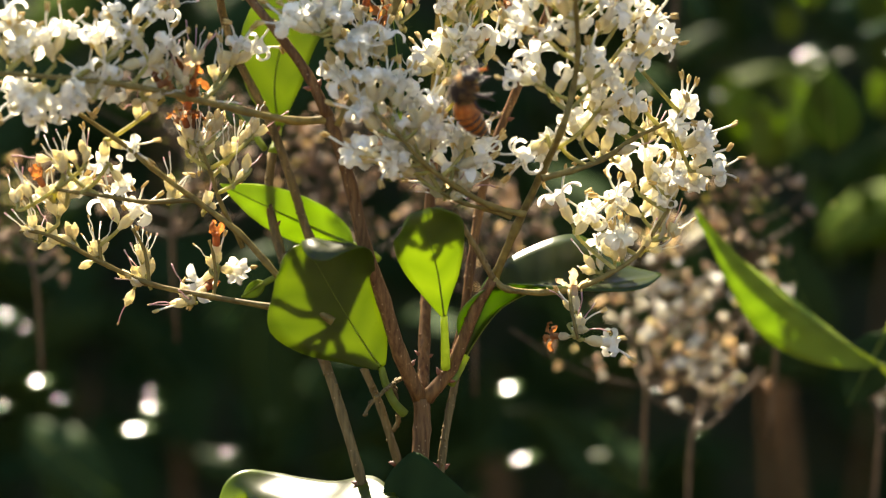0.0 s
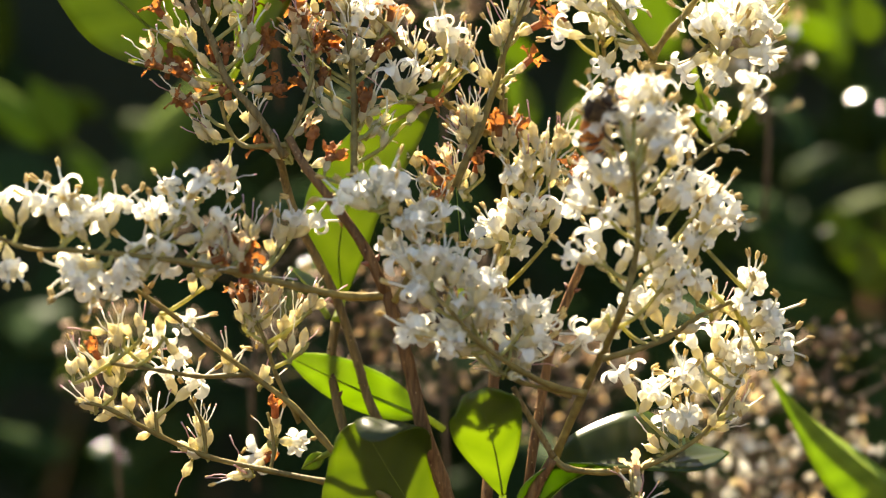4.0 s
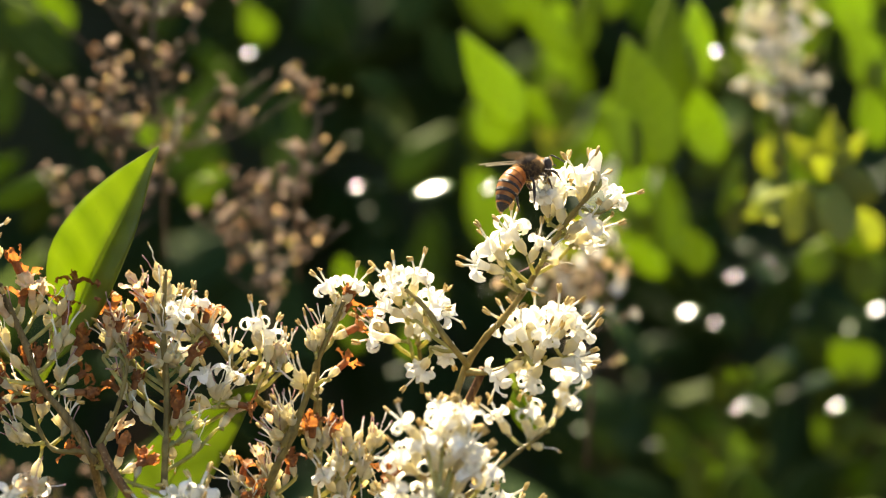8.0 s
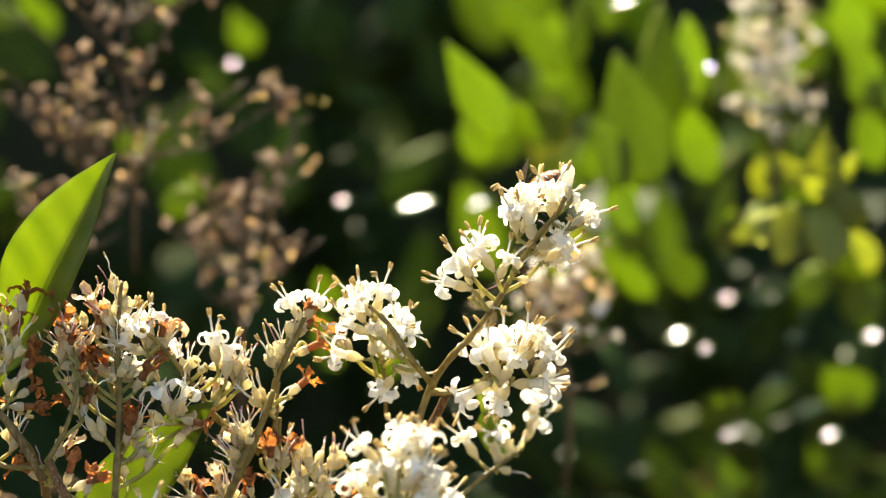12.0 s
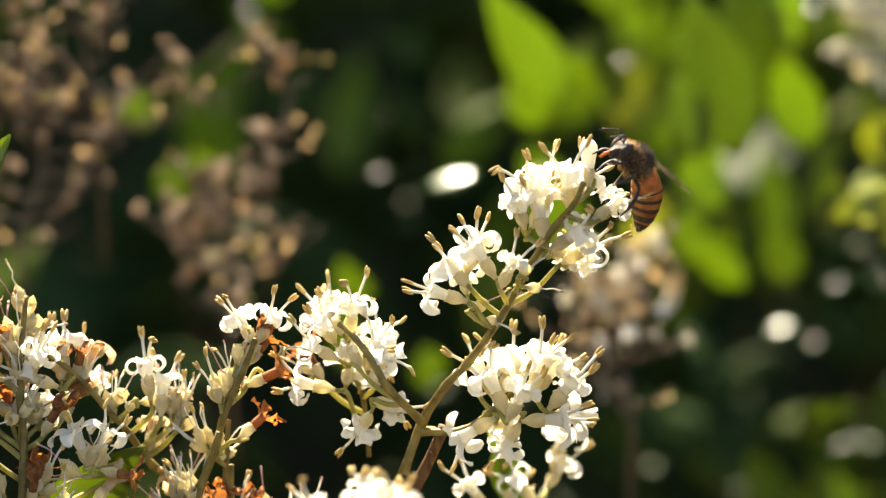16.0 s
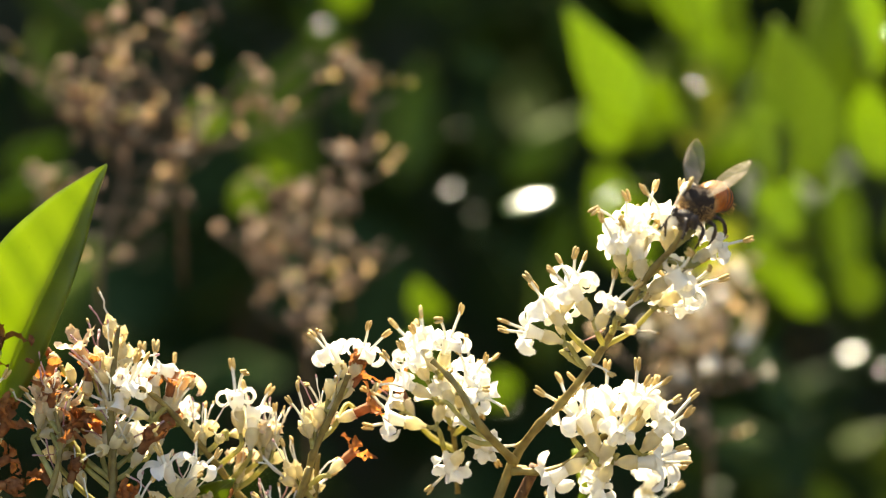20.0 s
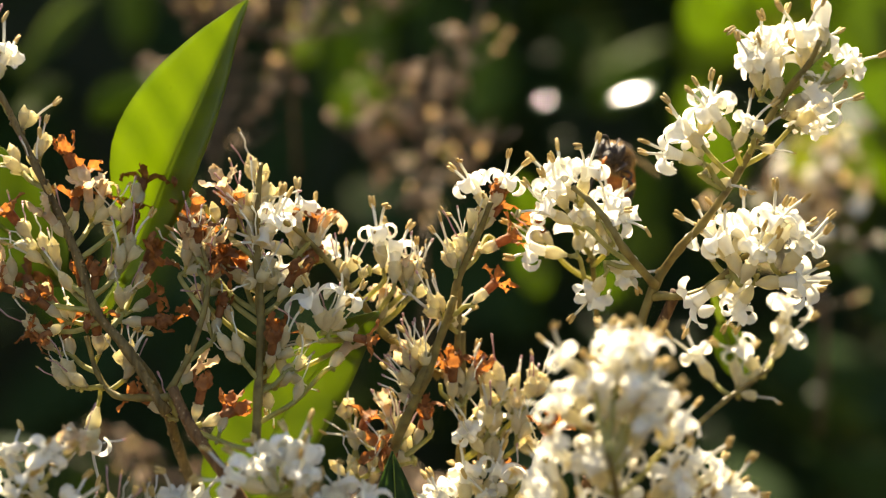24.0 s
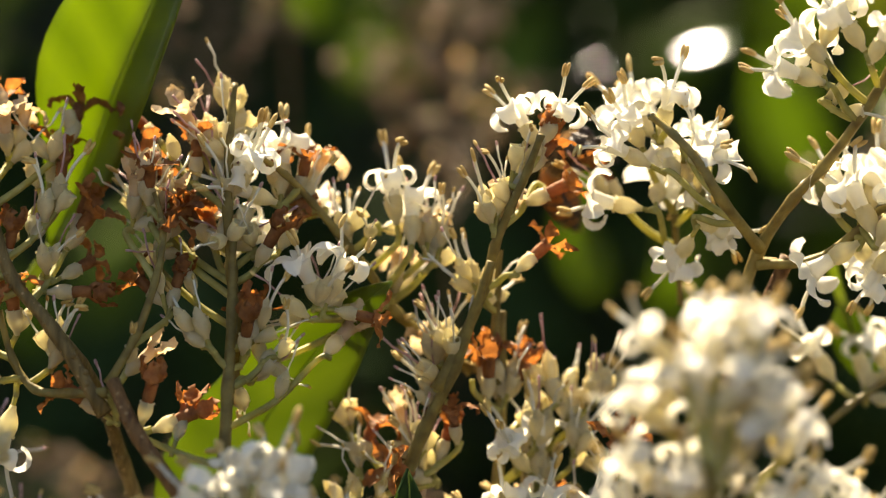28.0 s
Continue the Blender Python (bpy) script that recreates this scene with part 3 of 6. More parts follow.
branch(0.5, 0.4, [(-14.9, -3, -29.7), (-14.4, -2, -32.9), (-14.2, -1, -35.2), (-15, 0, -36.8)])
branch(0.9, 0.7, [(-21.8, 8, -14.9), (-27, 8, -5.6), (-29.4, 8, 2.7), (-32.3, 8, 12), (-35.2, 7, 18.4), (-37.8, 5, 23.8), (-39.6, 3, 29.3), (-40.6, -1, 34.5), (-42.2, -5, 38.6), (-44.1, -8, 41.5)])
# ---- flower panicles: millimetres from the point 1.25 m above the ground ----
p = panicle("tall upright spike of fresh white privet flowers on a thin stem",
            [(0.85, 0.45, [(16.3, 2, 42.6), (18.6, 2, 49), (21.6, 0, 53.6), (24.2, -1, 56.4), (28.1, -3, 61.9), (31.2, -5, 67.6), (34.3, -7, 72.6), (36.5, -8, 75.2), (37.7, -9, 77.8)])])
flowers(p, [(35.7, -8, 76.4, 100, 4, "w"), (39.2, -8, 79.4, 80, 2, "u"), (40.9, -9, 73.9, 20, 3, "w"), (32, -6, 75.9, 115, 4, "w"), (30, -7, 74.1, 110, 4, "w"), (33, -8, 72.8, 100, 3, "w")])
flowers(p, [(22.9, -6, 67.4, 125, 5, "w"), (27.2, -7, 67.8, 105, 5, "w"), (22.3, -6, 63.8, 170, 5, "w"), (35.1, -6, 68.6, -20, 5, "w"), (37.2, -4, 67.3, -15, 4, "w"), (32.4, -8, 65.9, -23, 3, "s"), (26.4, -4, 61.5, -20, 3, "s")])
p = panicle("dense cluster of white privet flowers with golden anthers",
            [(0.75, 0.45, [(18.6, 0, 49.1), (14.8, -5, 53.4), (13.1, -5, 56.3), (10.7, -3, 59.2), (8.7, -2, 60.9)]),
             (0.5, 0.4, [(11.1, 6, 52.6), (11.5, 8, 48.3), (11.8, 9, 44.1)])])
flowers(p, [(6.3, -1, 60.5, 130, 5, "w"), (9.3, -2, 61.5, 95, 6, "w"), (13.7, 0, 58.2, 55, 5, "w"), (8.4, -3, 56.2, 170, 5, "w"), (12.1, -3, 55.6, -80, 4, "w"), (7.1, 0, 52.7, 175, 5, "w")])
flowers(p, [(12.9, -3, 49.6, -85, 6, "w"), (3.2, 3, 53.9, 180, 3, "b"), (14.8, 2, 56.2, 60, 2, "s")])
p = panicle("rounded cluster of white privet flowers beside a stem fork",
            [(0.7, 0.4, [(18.4, 2, 47.7), (23.4, 1, 48), (27, 0, 50.4), (29.3, -1, 52.5), (31.6, -2, 53.2)])])
flowers(p, [(26.6, 0, 54.1, 120, 4, "w"), (31.5, -2, 55.5, 90, 6, "w"), (33.9, -3, 53.3, 25, 6, "w"), (35.3, -2, 49.9, -20, 4, "w"), (30.9, -3, 47.6, -85, 6, "w"), (27, -2, 47.8, -110, 5, "w"), (28.8, -5, 51.6, 90, 4, "w"), (24.2, 0, 54.4, 120, 2, "s")])
p = panicle("sparse sprig of white and spent privet flowers",
            [(0.6, 0.35, [(18.3, 4, 27.7), (23, 7, 31.1), (27.4, 10, 34.6), (30.8, 12, 36.8), (33.2, 13, 38.6)])])
flowers(p, [(25.1, 10, 38.7, 125, 2, "w"), (29.3, 11, 37.3, 95, 2, "s"), (33.6, 13, 40, 70, 4, "w"), (31.7, 12, 35.4, -5, 4, "s"), (34.5, 13, 42.3, 75, 2, "w")])
p = panicle("spent privet spray with pale cups and pink styles",
            [(0.8, 0.45, [(-10.6, 0, 36.2), (-8.3, 0, 40.6), (-6.3, 0, 45.4), (-5.3, -1, 49.2), (-3.9, -2, 52.6), (-2.3, -3, 56), (-1.1, -4, 59.1)]),
             (0.7, 0.4, [(-5.4, 4, 36.6), (-5.4, 4, 41.4), (-5.2, 3, 45.2), (-5, 3, 49)])])
flowers(p, [(-1.3, -4, 60.1, 88, 4, "w"), (-2.6, -4, 57, 60, 3, "s"), (-5.9, -3, 53.3, 100, 5, "s"), (-3.8, -3, 54.7, 90, 4, "s"), (0.1, -3, 56.7, 10, 3, "b"), (0.6, 0, 54, -23, 2, "b"), (-4.3, 0, 45.4, 20, 3, "s"), (-1.8, -2, 46.6, 0, 2, "b"), (-8.6, -1, 45.8, 150, 3, "s"), (-12, 0, 39.6, 140, 5, "s")])
p = panicle("mixed privet spray of white flowers, pale cups and withered brown blossoms",
            [(0.75, 0.4, [(-7.6, 6, 37.8), (-11.1, 6, 40.5), (-14.5, 5, 43.2), (-17.1, 3, 47.1), (-19.7, 1, 50.5), (-22, 0, 53.2), (-24.2, -2, 55.6), (-26.8, -3, 57.3)])])
flowers(p, [(-18.9, 0, 51.6, 85, 5, "s"), (-22.6, -1, 54.9, 75, 5, "s"), (-25.2, -2, 55.3, 100, 3, "s"), (-27, -3, 53.6, 160, 4, "w"), (-23, 0, 51.5, -150, 4, "w"), (-14.5, 0, 52.3, 95, 3, "w"), (-12.7, -1, 50.7, 80, 3, "w"), (-15.8, 0, 48.9, -80, 3, "b"), (-11.2, 1, 50.3, 70, 5, "s"), (-9.5, 1, 49, 40, 4, "s"), (-13.6, 2, 46.9, 60, 3, "s")])
flowers(p, [(-20.8, -6, 45.2, 100, 4, "w"), (-18.8, -6, 43.5, 0, 4, "s"), (-23.5, -6, 42.5, 180, 4, "s"), (-26.2, -5, 41, 100, 2, "b"), (-10.8, 2, 41.5, 100, 4, "s")])
p = panicle("slender upright spent privet spray with pink styles",
            [(0.85, 0.4, [(-28.6, -4, 34.9), (-28.5, -4, 41.6), (-28.8, -4, 46.9), (-29.2, -4, 52.3), (-29.2, -3, 57.6), (-29.1, -2, 61.6), (-29, -1, 63.9)])])
cam.data.dof.focus_object = p
flowers(p, [(-29.3, -1, 63.1, 85, 5, "s"), (-28.4, -2, 60.3, 20, 3, "s"), (-31.8, -3, 58.5, 155, 6, "s"), (-33.7, -2, 59.5, 130, 4, "b"), (-36.7, -2, 60.1, 120, 5, "b"), (-29.9, -4, 55.6, 110, 4, "s"), (-28.3, -4, 54.9, 60, 4, "w"), (-29.4, -5, 49.3, 170, 5, "s"), (-27.4, -5, 50.3, 30, 5, "s"), (-28.7, -5, 47.6, -80, 4, "s")])
flowers(p, [(-23.8, -4, 48.7, 20, 3, "b"), (-33.4, -3, 50.1, 160, 4, "b"), (-37.4, -3, 52.1, 140, 4, "b"), (-36.5, -4, 48.8, 120, 4, "s"), (-38.9, -2, 52, 200, 3, "s")])
p = panicle("old privet spray crowded with withered orange-brown blossoms",
            [(0.9, 0.45, [(-39.3, -9, 34.1), (-44.1, -8, 41.5), (-48.1, -7, 46.2), (-50.3, -6, 52.3), (-53, -5, 58), (-55.7, -4, 63.3), (-58.4, -3, 68.5), (-60.2, -3, 72), (-63.3, -3, 76.4)])], OLIVE_BARK)
flowers(p, [(-63.4, -3, 78.2, 105, 4, "s"), (-60.6, -3, 75.4, 60, 3, "w"), (-62.6, -4, 72.6, 150, 4, "s"), (-56.6, -4, 70.4, 60, 3, "s"), (-54.9, -4, 66.8, 70, 3, "s"), (-57.9, -4, 63.7, 150, 3, "s"), (-61.4, -4, 63.9, 180, 3, "s"), (-50.5, -4, 62.9, 80, 4, "b"), (-48.3, -4, 58.9, 60, 5, "b"), (-53, -5, 57.1, 120, 5, "s"), (-58.3, -5, 54.9, 160, 5, "s"), (-60.3, -6, 48.8, 175, 6, "s"), (-55.6, -6, 52.3, 150, 4, "s")])
flowers(p, [(-44, -3, 60.8, 85, 4, "s"), (-45.7, -4, 56.3, 80, 4, "b"), (-53.7, -7, 44, 200, 7, "b"), (-49.4, -7, 47.5, 90, 5, "b"), (-44.3, -5, 53.7, 70, 6, "s"), (-43, -5, 50.6, 60, 5, "b"), (-43.3, -7, 45.4, -20, 5, "b"), (-55.9, -7, 42.3, 210, 4, "b")])
p = panicle("withered privet spray with brown blossoms and pale cups",
            [(0.6, 0.35, [(-39, -9, 36.7), (-36.7, -8, 41.1), (-35.2, -7, 45.9), (-34.7, -6, 50.2), (-35.6, -5, 53.8)]),
             (0.7, 0.4, [(-39, -9, 36), (-42.8, -8, 35.9), (-45.9, -7, 36.2), (-48.1, -6, 38.8), (-49.4, -6, 43.2)]),
             (0.85, 0.55, [(-28.9, -8, 29.4), (-28.7, -7, 36.3), (-28.6, -5, 43.3), (-28.8, -4, 50.3)])])
flowers(p, [(-36.4, -6, 51.5, 30, 5, "b"), (-36, -5, 55.9, 60, 6, "s"), (-32.9, -6, 49.8, 20, 4, "b"), (-35.5, -7, 45, 120, 5, "b"), (-38.7, -4, 56.4, 110, 4, "b"), (-44.5, -8, 41, 90, 5, "s"), (-53.2, -8, 37.5, 170, 6, "s"), (-48, -8, 34.1, 265, 3, "w"), (-47.2, -8, 42.3, 60, 3, "b"), (-54.2, -7, 41, 180, 4, "b"), (-35, -8, 38.9, 10, 3, "b"), (-40.6, -9, 32.8, 200, 4, "b"), (-34.5, -9, 33.7, 40, 5, "b")])
flowers(p, [(-26.5, -7, 40.7, 60, 3, "b"), (-24.1, -7, 41.6, 20, 3, "s"), (-32.4, -8, 40.7, 160, 4, "s"), (-22.8, -7, 39, 0, 3, "s"), (-18.4, -6, 39, 0, 2, "s"), (-25.4, -7, 36.3, -23, 3, "s")])
p = panicle("horizontal privet branch with white flowers and pale spent cups",
            [(0.95, 0.4, [(-24.2, -13, 12.5), (-29.4, -14, 12.4), (-37.2, -16, 14), (-45.7, -18, 16.2), (-54.2, -20, 18.1), (-62.6, -21, 19.3), (-71, -22, 20.2), (-77.7, -22, 20.7), (-84.4, -22, 23.7)])])
flowers(p, [(-70.6, -22, 22.9, 140, 5, "w"), (-66, -22, 24.2, 100, 6, "w"), (-67.4, -24, 16.4, 220, 5, "w"), (-63.7, -24, 15.5, -100, 6, "w"), (-58.5, -21, 23.4, 110, 5, "w"), (-54, -20, 28.8, 85, 6, "w"), (-51.9, -20, 23.8, 100, 5, "w"), (-47, -18, 29.6, -10, 5, "s"), (-39.8, -16, 21.9, 70, 5, "s"), (-36, -15, 22.7, 20, 4, "w"), (-49.4, -19, 21.6, 100, 5, "s")])
flowers(p, [(-45.7, -18, 18.6, 60, 5, "b"), (-43.5, -18, 13.9, -80, 5, "b"), (-59.7, -22, 18.8, 90, 4, "w"), (-55.6, -21, 18.7, -80, 5, "w"), (-51.5, -20, 14.9, -60, 5, "s"), (-44.8, -18, 22.8, 90, 5, "s"), (-70.6, -22, 26.3, 140, 3, "w")])
flowers(p, [(-86, -22, 25, 170, 6, "w"), (-81.6, -22, 19.7, -100, 4, "w"), (-79.3, -22, 25.2, 100, 5, "w"), (-72.6, -22, 23.3, 100, 6, "w"), (-64.3, -22, 17.5, -80, 6, "w"), (-68.7, -21, 15.5, -110, 4, "w"), (-45.7, -17, 18.4, 60, 3, "b")])
p = panicle("long spent privet branch with cream flowers and brown petals",
            [(0.85, 0.4, [(-24.4, -10, -18.9), (-30.3, -9, -14.3), (-34.5, -9, -9.3), (-38.8, -9, -4.3), (-45.2, -10, 0.8), (-51.5, -12, 5.8), (-57.3, -14, 10.7), (-63.9, -16, 15.4), (-68.9, -17, 18.3)]),
             (0.6, 0.35, [(-45.2, -10, 0.8), (-49.1, -11, 0.7), (-53.4, -11, 0.7), (-58.6, -12, 1.7), (-63.8, -12, 2.5), (-66.4, -12, 3)]),
             (0.5, 0.4, [(-38, -8, -6.9), (-41.2, -9, 0.2), (-42.8, -10, 5.5), (-44.4, -11, 9.9)])])
flowers(p, [(-66, -14, 8.4, 130, 5, "s"), (-66.2, -13, 5, -90, 3, "b"), (-61.7, -14, 9.1, 90, 4, "s"), (-57.8, -14, 8.1, -70, 4, "w"), (-57.1, -13, 4.6, -60, 3, "w"), (-48.1, -11, 2.6, 60, 4, "s"), (-42.1, -10, -0.2, 30, 3, "s"), (-46.1, -13, 10.3, 90, 5, "s"), (-41.6, -12, 12.8, 80, 6, "s"), (-46.8, -13, 12.5, 110, 4, "b"), (-42.7, -12, 7.6, -23, 4, "s"), (-35.7, -11, 6.6, 60, 4, "s"), (-50, -15, 18.6, 95, 5, "s")])
flowers(p, [(-63.8, -12, 2.7, 60, 4, "s"), (-73.1, -10, 2.2, 110, 4, "s"), (-69, -11, 2.9, 140, 3, "s")])
flowers(p, [(-43.5, -11, 10.8, 60, 4, "s"), (-37.3, -10, 10.6, 60, 5, "s"), (-34.7, -10, 11.4, 40, 4, "s")])
p = panicle("low bending privet branch with pale spent cups and dangling dried petals",
            [(0.8, 0.35, [(-24.3, -8, -18.9), (-29.5, -6, -17.2), (-34.3, -5, -16.2), (-43.6, -3, -14.3), (-52.9, -2, -12), (-60.2, -4, -8.4), (-66.6, -6, -4.6), (-70.1, -6, -3.3), (-72.7, -6, -3.2)]),
             (0.45, 0.35, [(-52.9, -2, -12), (-53.1, -2, -9.1), (-53.6, -2, -6.4), (-55.2, -3, -3.2)]),
             (0.45, 0.35, [(-60.2, -4, -8.4), (-60.4, -4, -6.2), (-60.5, -4, -4.8)]),
             (0.45, 0.3, [(-42.9, -2, -14.4), (-42.4, -1, -11.3), (-42.7, -1, -7.7), (-43.3, -1, -5.4)])])
flowers(p, [(-71.8, -6, -3.5, 150, 5, "s"), (-66.9, -6, 0.3, 95, 4, "w"), (-66.1, -6, -3.7, 140, 4, "s"), (-60.6, -4, -5.3, 85, 4, "s"), (-57.5, -4, -0.9, 95, 4, "w"), (-53.6, -2, -6.9, 80, 5, "s"), (-62.9, -4, -8.3, 185, 3, "s"), (-56.1, -2, -13.5, 230, 4, "s"), (-42.5, -1, -7.7, 100, 3, "s"), (-42.1, -1, -8.2, 60, 2, "b"), (-41.7, -1, -11.8, -80, 4, "w"), (-49, -3, -15.7, 185, 4, "s"), (-45.9, -3, -16.9, -90, 3, "s"), (-69.3, -6, -5.8, 200, 3, "s"), (-53.3, -2, -10, 100, 3, "s")])
p = panicle("full cluster of white privet flowers in the middle of the shrub",
            [(0.7, 0.4, [(-22.9, -14, 11.5), (-20.1, -16, 16), (-17.6, -17, 19.5), (-21.9, -19, 24.7), (-24.4, -20, 27.3)]),
             (0.75, 0.4, [(6, -12, -3.2), (0.7, -14, -1.8), (-4.7, -17, 1.1), (-9.9, -20, 4.8), (-14.2, -22, 9.6), (-17.6, -22, 13)])])
flowers(p, [(-25.3, -20, 27.2, 100, 6, "w"), (-27.8, -20, 26, 160, 4, "w"), (-22.3, -20, 26.4, 70, 6, "w"), (-23.2, -20, 22.2, -60, 5, "w"), (-18.5, -19, 22.1, 60, 5, "w"), (-20.1, -18, 15.2, 130, 6, "w"), (-16.8, -18, 22.9, 90, 4, "w")])
flowers(p, [(-14.3, -22, 15.5, 90, 6, "w"), (-18.5, -22, 11.3, 150, 6, "w"), (-10.4, -21, 12.1, 70, 6, "w"), (-11.7, -21, 8.7, -60, 5, "w"), (-14.2, -20, 5.2, 200, 6, "w"), (-8.2, -20, 7.7, 60, 5, "w"), (-3, -18, 3.3, -23, 5, "w"), (-18.4, -20, 5.2, 180, 5, "w"), (-2.1, -16, 9.1, 60, 4, "w"), (-13.2, -18, 1.6, -90, 4, "s"), (-6.3, -16, 0.5, -80, 4, "s"), (-17.6, -22, 16.4, 100, 5, "w")])
p = panicle("cream and spent privet flowers crowded behind the front cluster",
            [(0.95, 0.5, [(-13.8, 2, 27.3), (-11.7, 1, 32.7), (-9, 0, 38), (-7.1, -1, 43.4), (-5.6, -2, 47.8)]),
             (0.95, 0.6, [(-6.6, 8, 8.9), (-6.3, 7, 16.2), (-5.2, 6, 27.2), (-4.8, 5, 36.2), (-4.9, 4, 43.4)])])
flowers(p, [(-12.1, 0, 36.3, 150, 5, "s"), (-10, -1, 41.2, 120, 5, "s"), (-20.1, 2, 32.6, 150, 4, "s"), (-17.9, 2, 30.4, 90, 4, "b"), (-13, 2, 28.6, 160, 5, "s"), (-7.7, 0, 32.7, 60, 4, "b"), (-4.1, 2, 37.6, 80, 6, "s"), (-11.2, 1, 31.8, 60, 4, "s"), (-7.7, 0, 38.5, 100, 4, "b"), (-14.8, 2, 31.7, 150, 4, "s"), (-19.7, 0, 27.3, 120, 4, "s")])
flowers(p, [(1.4, 4, 35.8, 80, 6, "s"), (4.6, 4, 36.7, 60, 5, "s"), (-1.8, 3, 33.1, 90, 6, "s"), (2.3, 3, 31.3, 70, 5, "s"), (7.2, 2, 29.6, 60, 4, "b"), (-5.9, -2, 22.1, 150, 6, "w"), (-8.1, -2, 19.9, 190, 6, "w"), (-2.3, 0, 25.2, 90, 6, "w"), (1.2, -2, 23.1, 100, 6, "w"), (4.9, 2, 29.1, 100, 5, "s"), (-0.4, 4, 37.1, 110, 5, "s"), (-1.3, 2, 29.1, 80, 6, "w"), (-5, -2, 16.8, -90, 5, "w")])
p = panicle("big dense cluster of white privet flowers leaning forward",
            [(1, 0.45, [(1.3, -6, -13.3), (4.9, -9, -5), (8.8, -12.8, 3.2), (11, -21.8, 9.3), (12.9, -21.8, 15.3), (13.7, -24, 21.1), (13.2, -27, 27.1), (12.2, -36, 31.1)])])
flowers(p, [(9.8, -28.5, 40.6, 120, 4, "w"), (13.2, -28.5, 41.4, 95, 6, "w"), (15.9, -28.5, 39.4, 70, 5, "w"), (10.1, -28.5, 36.4, 150, 5, "w"), (17.0, -28.5, 35.8, 40, 5, "w"), (8.2, -26.2, 33.5, 160, 6, "w"), (14.7, -28.5, 32.8, 90, 7, "w"), (6.4, -24.2, 24.1, 170, 5, "w"), (11.7, -25.5, 23.4, 120, 6, "w"), (12.9, -30, 37, 90, 5, "w"), (9.5, -26.2, 28.5, 140, 5, "w")])
flowers(p, [(19.6, -21.8, 25, 20, 6, "w"), (23.1, -21, 26.2, 20, 6, "w"), (20.2, -24, 31.8, 40, 5, "w"), (25, -19.5, 23.2, 0, 4, "w"), (8.7, -21, 16.4, 120, 5, "w"), (17.1, -22.5, 16.5, 40, 5, "w"), (20, -18.8, 12, -20, 6, "w"), (8.9, -18.8, 6.4, -100, 5, "w"), (13.1, -28.5, 28.6, 60, 6, "w"), (6.4, -22.5, 16.5, 170, 5, "w")])
p = panicle("spreading privet branch of white flowers and green buds",
            [(0.75, 0.4, [(8.3, -17, 2.2), (12.8, -16, 3.2), (18.3, -14, 5), (23, -13, 7.9), (27.6, -12, 10), (31.2, -12, 11.6)])])
flowers(p, [(26.7, -12, 9.6, 70, 5, "s"), (32, -12, 11.2, 30, 5, "w"), (29.3, -12, 8.2, -23, 5, "w"), (32.9, -11, 5.5, -31, 5, "w"), (18.3, -15, 7.6, 90, 6, "w"), (21.1, -13, 3.6, -60, 3, "s"), (33.8, -10, 1.5, -60, 4, "w"), (14.5, -18, 9.4, 100, 6, "w"), (10, -18, 5.6, -100, 5, "w"), (23.9, -14, 12.7, 80, 4, "w"), (18.4, -16, 14.5, 40, 6, "w"), (23.5, -18, 17.7, 40, 6, "w"), (25.1, -20, 21.8, 40, 5, "w")])
p = panicle("low spreading privet branch with white flowers and yellowish stalks",
            [(0.8, 0.4, [(1.1, -8, -13.2), (3.3, -8, -14.8), (8.6, -8, -15.5), (14.1, -7, -15.1), (19.6, -6, -13), (24.4, -5, -10.1), (28.1, -5, -5.3), (30.5, -5, -1.4)]),
             (0.45, 0.35, [(12.9, -9, -15.3), (12.9, -11, -18), (13.3, -12, -21.1), (13.7, -12, -22.9)]),
             (0.5, 0.4, [(3.8, -12, -3.6), (-0.2, -13, -2.2), (-3.9, -15, -1.2), (-7.4, -17, 0.6)])])
flowers(p, [(14.5, -7, -4, 95, 5, "w"), (19.4, -7, -4.1, 90, 5, "w"), (26.3, -6, -1.7, 80, 5, "w"), (29.5, -5, -4.9, 60, 5, "w"), (31.2, -5, -7.2, 10, 4, "s"), (20.7, -6, -9.1, 100, 5, "w"), (23.4, -6, -8.3, 60, 4, "w"), (31, -5, 0.4, 80, 5, "w"), (33.7, -5, 2.1, 30, 4, "w"), (16.9, -7, -12, 150, 3, "s"), (28.4, -5, -9.8, -10, 3, "s"), (24.6, -6, 2.4, 100, 4, "w"), (27.4, -6, 4, 80, 3, "w")])
flowers(p, [(11.7, -11, -18.4, 170, 2, "s"), (15.1, -12, -20.3, 10, 3, "s"), (17.1, -12, -23.9, -20, 3, "w"), (13.2, -12, -24.2, -95, 2, "s")])
flowers(p, [(-1.7, -14, 7, 90, 5, "w"), (-5.5, -16, 4.9, 120, 6, "w"), (-11.6, -20, 10.2, 100, 6, "w"), (-9.1, -17, 1.6, 180, 5, "s"), (-6.6, -16, -2, -90, 4, "s"), (-13.5, -20, 4.2, 160, 6, "w"), (-2.9, -15, 1.4, 60, 4, "w")])
